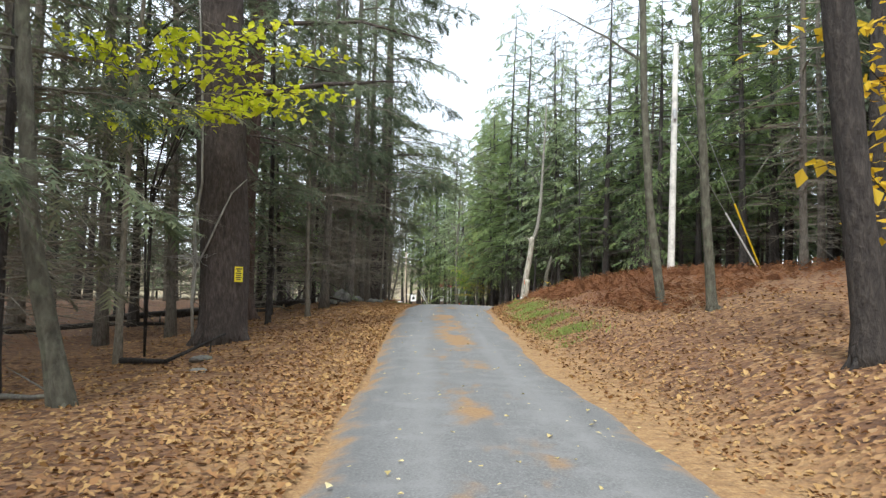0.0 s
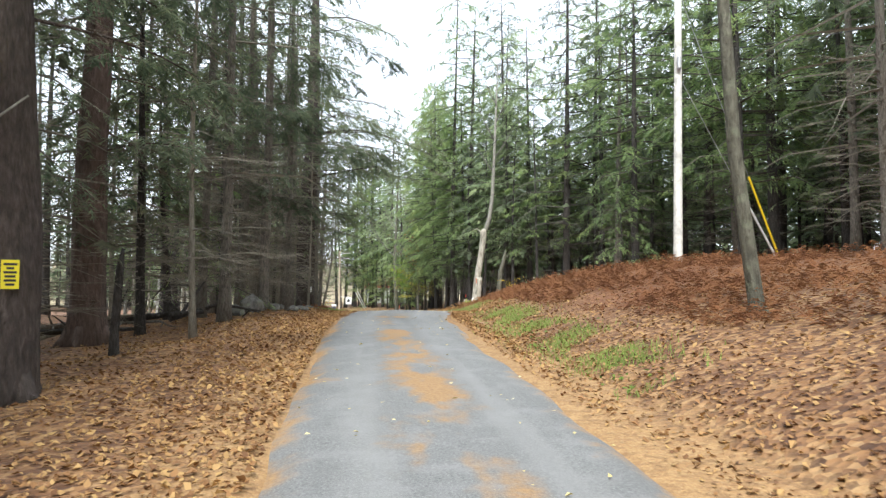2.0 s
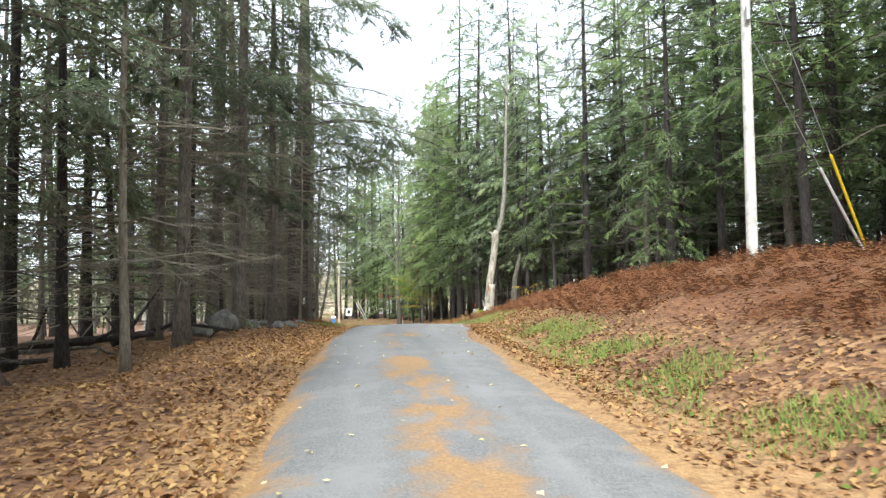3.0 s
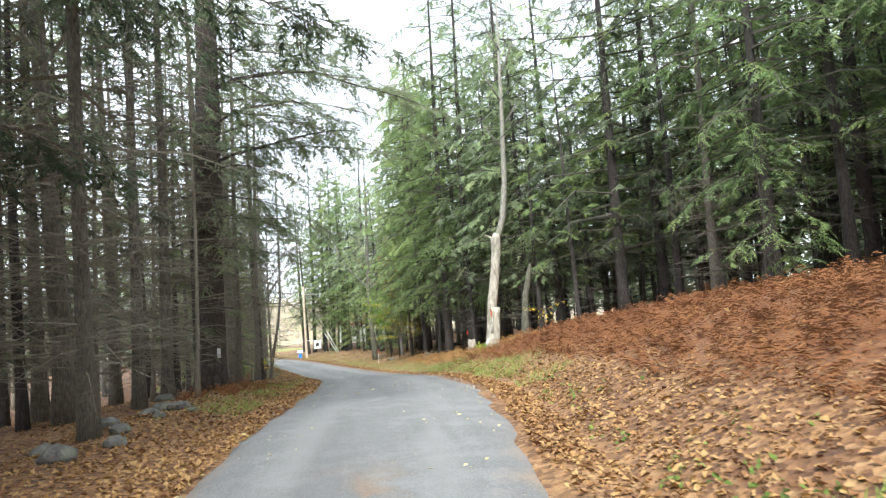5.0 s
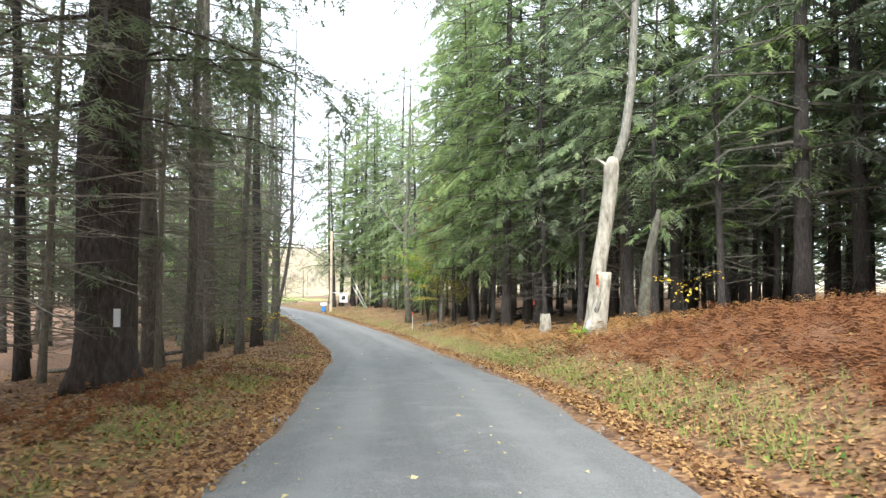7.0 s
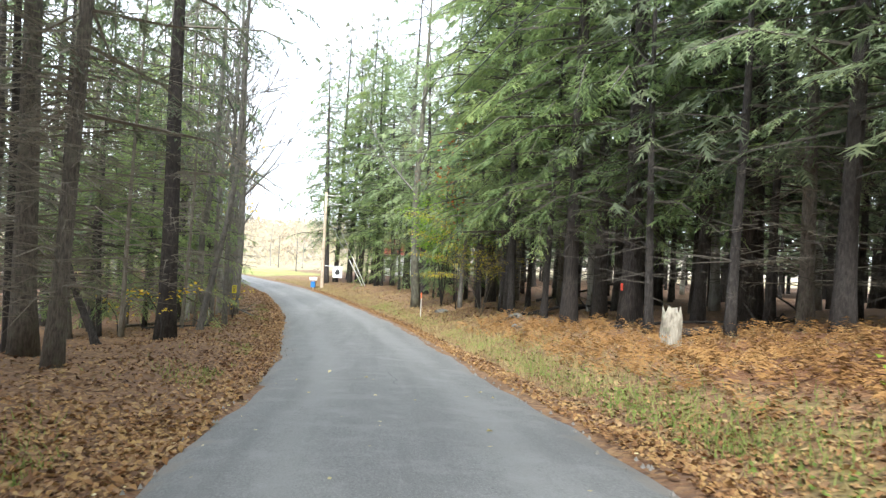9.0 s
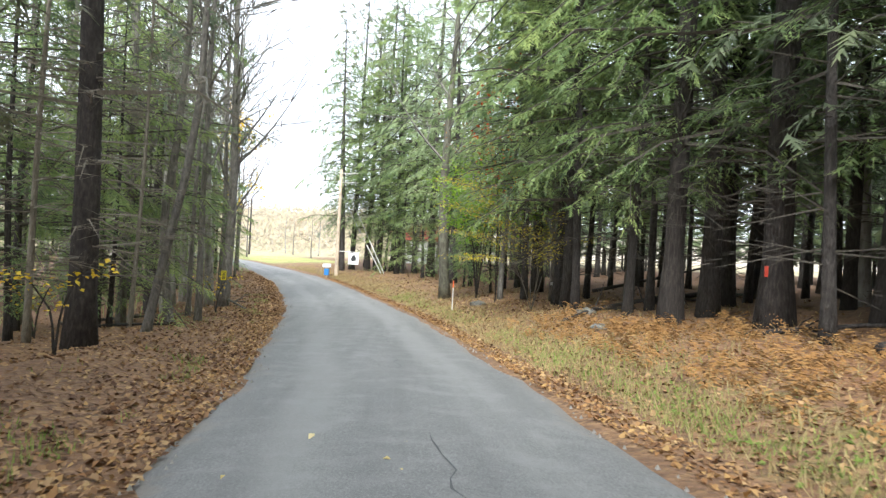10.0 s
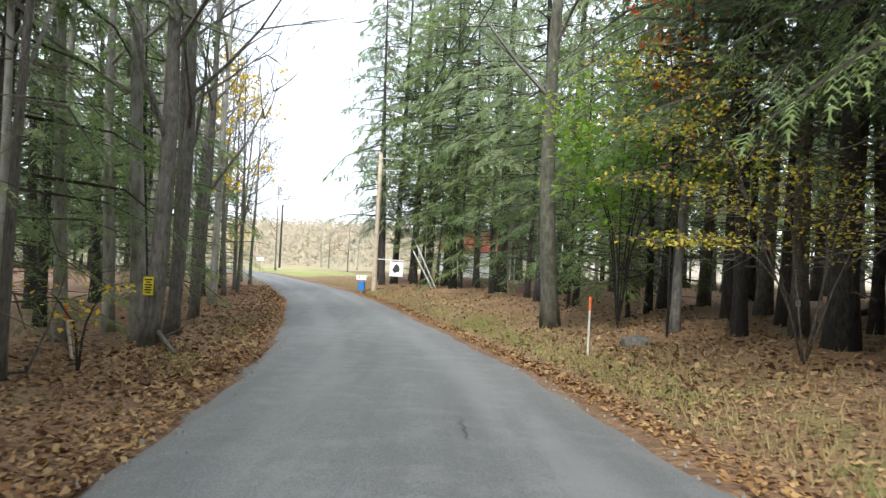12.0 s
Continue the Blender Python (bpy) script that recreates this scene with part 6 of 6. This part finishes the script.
f, f2 = Shell(), Shell()
n = 12000
y = rng.uniform(32, 80, n)
x = right_edge(y) + .55 + np.abs(rng.normal(0, .75, n))
keep = wave(x, y, .5) > .12
f.quads(blades(x[keep][::2], y[keep][::2], .14))
f2.quads(blades(x[keep][1::5], y[keep][1::5], .15))
n = 3000
y = rng.uniform(31, 46, n)
x = left_edge(y) - .5 - np.abs(rng.normal(0, .6, n))
keep = wave(x, y, 1.1) > -.1
f.quads(blades(x[keep], y[keep], .1))
n = 16000
y = rng.uniform(50, 112, n)
x = right_edge(y) + .5 + rng.exponential(1.3, n)
f2.quads(blades(x, y, .17))
n = 8000
y = rng.uniform(13, 23.5, n)
x = right_edge(y) + 1.05 + rng.normal(0, .26, n)
keep = (wave(x, y, 1.2) > -.5) & (rng.uniform(0, 1, n) < .75)
f.quads(blades(x[keep], y[keep], .1))
n = 7000
y = rng.uniform(34, 84, n)
x = right_edge(y) + .75 + np.abs(rng.normal(0, .4, n))
keep = wave(x, y, .7) > -.2
f.quads(blades(x[keep], y[keep], .1))
n = 4500
y = rng.uniform(46, 80, n)
x = left_edge(y) - .5 - np.abs(rng.normal(0, .5, n))
keep = wave(x, y, 1.0) > .1
f.quads(blades(x[keep], y[keep], .09))
stuff("verge_grass", f, M_GRASS, "green and yellowing grass along the verge", "grass")
stuff("dry_grass", f2, M_STRAW, "dry straw-coloured grass along the verge", "grass")

# broad low weeds in the verge
f = Shell()
n = 900
y = rng.uniform(13, 60, n)
x = right_edge(y) + .6 + np.abs(rng.normal(0, .4, n))
keep = wave(x, y, .8) > -.15
pts = np.stack([x, y, land(x, y) + .03], 1)[keep]
f.quads(leaf_card(rng, np.repeat(pts, 3, 0) + rng.normal(0, .04, (len(pts) * 3, 3)), .06, .4))
stuff("verge_weeds", f, M_GRASS, "low broad-leaved green weeds in the verge", "weeds")

# ---- woods and hills in the distance ----
f, tr = Shell(), Shell()
n = 600
for i in range(n):
    if i < 190:
        x, y = (rng.uniform(-62, -34), rng.uniform(-20, 56)) if i < 50 else (rng.uniform(-95, -70), rng.uniform(50, 150))
    elif i < 360:
        x, y = (rng.uniform(31, 52), rng.uniform(-10, 58)) if i < 310 else (rng.uniform(46, 75), rng.uniform(40, 120))
    elif i < 440:
        x, y = rng.uniform(2, 60), rng.uniform(118, 150)
    elif i < 520:
        x, y = rng.uniform(29, 46), rng.uniform(50, 112)
    else:
        x, y = rng.uniform(-70, -22), rng.uniform(112, 150)
        if x > left_edge(y) - 6:
            continue
    h = rng.uniform(13, 21) if x > 0 else rng.uniform(11, 17)
    z = float(land(x, min(y, 199)))
    tr.tube([(x, y, z - .1), (x, y, z + h * .9)], [.15, .03], 5, cap=False)
    m = 150
    zz = rng.uniform(.08, 1, m) ** .9
    a = rng.uniform(0, 6.283, m)
    rr = (1.05 - zz) * 3.2 * rng.uniform(.3, 1, m) + .2
    c = np.stack([x + np.cos(a) * rr, y + np.sin(a) * rr, z + zz * h], 1)
    o = np.stack([np.cos(a), np.sin(a), -.35 + 0 * a], 1)
    sd = np.stack([-np.sin(a), np.cos(a), 0 * a], 1)
    w = rng.uniform(.5, 1.0, (m, 1))
    f.quads(np.stack([c - o * w * .7 + sd * w * .45, c - o * w * .7 - sd * w * .45, c + o * w * 1.1 + rng.normal(0, .12, (m, 3))], 1))
stuff("far_wood_crowns", f, M_HEM_DARK, "dark conifer crowns deep in the woods", "woods")
stuff("far_wood_trunks", tr, M_BARK, "thin dark trunks deep in the woods", "woods")

hill = Shell()
xs = np.linspace(-420, 320, 75)
rowsy = (210, 260, 330, 420, 520)
for j, yy in enumerate(rowsy):
    for x in xs:
        top = (0, .25, .6, .9, 1.0)[j] * (13 + 5 * math.sin(x * .012 + 1) + 2 * math.sin(x * .041))
        hill.v.append((x, yy, -3.4 + top))
m = len(xs)
for j in range(len(rowsy) - 1):
    for i in range(m - 1):
        hill.f.append((j * m + i, j * m + i + 1, (j + 1) * m + i + 1, (j + 1) * m + i))
me = bpy.data.meshes.new("hill")
me.from_pydata(hill.v, [], hill.f)
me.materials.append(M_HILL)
smooth(tagged(new("backdrop_hill", me), "distant low hill of autumn woods, haze put into its pale colour", "hill", kind="structure"))
f = Shell()
n = 42000
yy = 205 + 260 * rng.uniform(0, 1, n) ** 1.3
x = rng.uniform(-1, 1, n) * 95 - 70 - (yy - 205) * .25
hz = np.interp(yy, rowsy, (0, .25, .6, .9, 1.0)) * (13 + 5 * np.sin(x * .012 + 1) + 2 * np.sin(x * .041)) - 3.4
c = np.stack([x, yy, hz + rng.uniform(0, 1, n) ** 1.6 * (5.5 + 2 * wave(x, yy, .05) + 1.5 * wave(x, yy, .31))], 1)
f.quads(np.stack([c + rng.normal(0, .5, (n, 3)) for k in range(3)], 1))
n = 900
yy = rng.uniform(200, 400, n)
x = rng.uniform(-1, 1, n) * 95 - 70 - (yy - 205) * .25
hz = np.interp(yy, rowsy, (0, .25, .6, .9, 1.0)) * (13 + 5 * np.sin(x * .012 + 1) + 2 * np.sin(x * .041)) - 3.4
c = np.stack([x, yy, hz], 1)
f.quads(np.stack([c - [.14, 0, 0], c + [.14, 0, 0], c + np.stack([rng.normal(0, .6, n), 0 * x, rng.uniform(5, 10, n)], 1)], 1))
n = 9000
yy = rng.uniform(158, 205, n)
x = np.interp(yy, [150, 200], [-34, -66]) + rng.uniform(-60, 60, n)
keep = (x < left_edge(yy) - 2) | (x > right_edge(yy) + 3 + (205 - yy) * .1)
c = np.stack([x, yy, -3.0 + rng.uniform(0, 1, n) ** 1.6 * (2.2 + 1.8 * wave(x, yy, .12))], 1)[keep]
f.quads(np.stack([c + rng.normal(0, .28, c.shape) for k in range(3)], 1))
stuff("far_hill_trees", f, M_HAZE, "brown and gold leafless woods on the far hill, colour paled for haze", "woods")

# pebbles at the road's edge and a tar-filled crack
f = Shell()
n = 380
y = rng.uniform(30, 75, n)
e = np.where(rng.uniform(0, 1, n) < .5, left_edge(y) + np.abs(rng.normal(0, .18, n)), right_edge(y) - np.abs(rng.normal(0, .18, n)))
z = road_z(y) + .02
r0 = rng.uniform(.008, .022, n)
top = np.stack([e, y, z + r0 * 1.4], 1)
ring = [np.stack([e + r0 * 1.3 * math.cos(k * 2.094), y + r0 * 1.3 * math.sin(k * 2.094), z - .01], 1) for k in range(3)]
for k in range(3):
    f.quads(np.stack([ring[k], ring[(k + 1) % 3], top], 1))
stuff("road_pebbles", f, M_GRAVEL, "loose grey pebbles along the broken asphalt edge", "pebbles")
f = Shell()
for c, (xa, ya, xb, yb) in enumerate(((2.05, 50.2, 1.88, 52.6), (1.74, 56.4, 1.64, 58.2), (1.55, 60.6, 1.38, 63.0), (1.3, 64.4, 1.2, 65.6))):
    r, pts, m = random.Random(c + 3), [], 12
    for i in range(m):
        q = i / (m - 1)
        yy, px = ya + (yb - ya) * q, xa + (xb - xa) * q + r.uniform(-.05, .05)
        w = r.uniform(.002, .012) * (1 - abs(2 * q - 1) ** 3)
        u = 2 * (px - float(left_edge(yy))) / float(right_edge(yy) - left_edge(yy)) - 1
        zz = float(road_z(yy)) + .012 + .05 * (1 - u * u) + .004
        pts.append(((px - w, yy, zz), (px + w, yy, zz)))
    for a, b in zip(pts, pts[1:]):
        f.quads(np.array([[a[0], a[1], b[1], b[0]]]))
stuff("road_crack", f, M_TAR, "jagged dark crack in the asphalt", "crack")
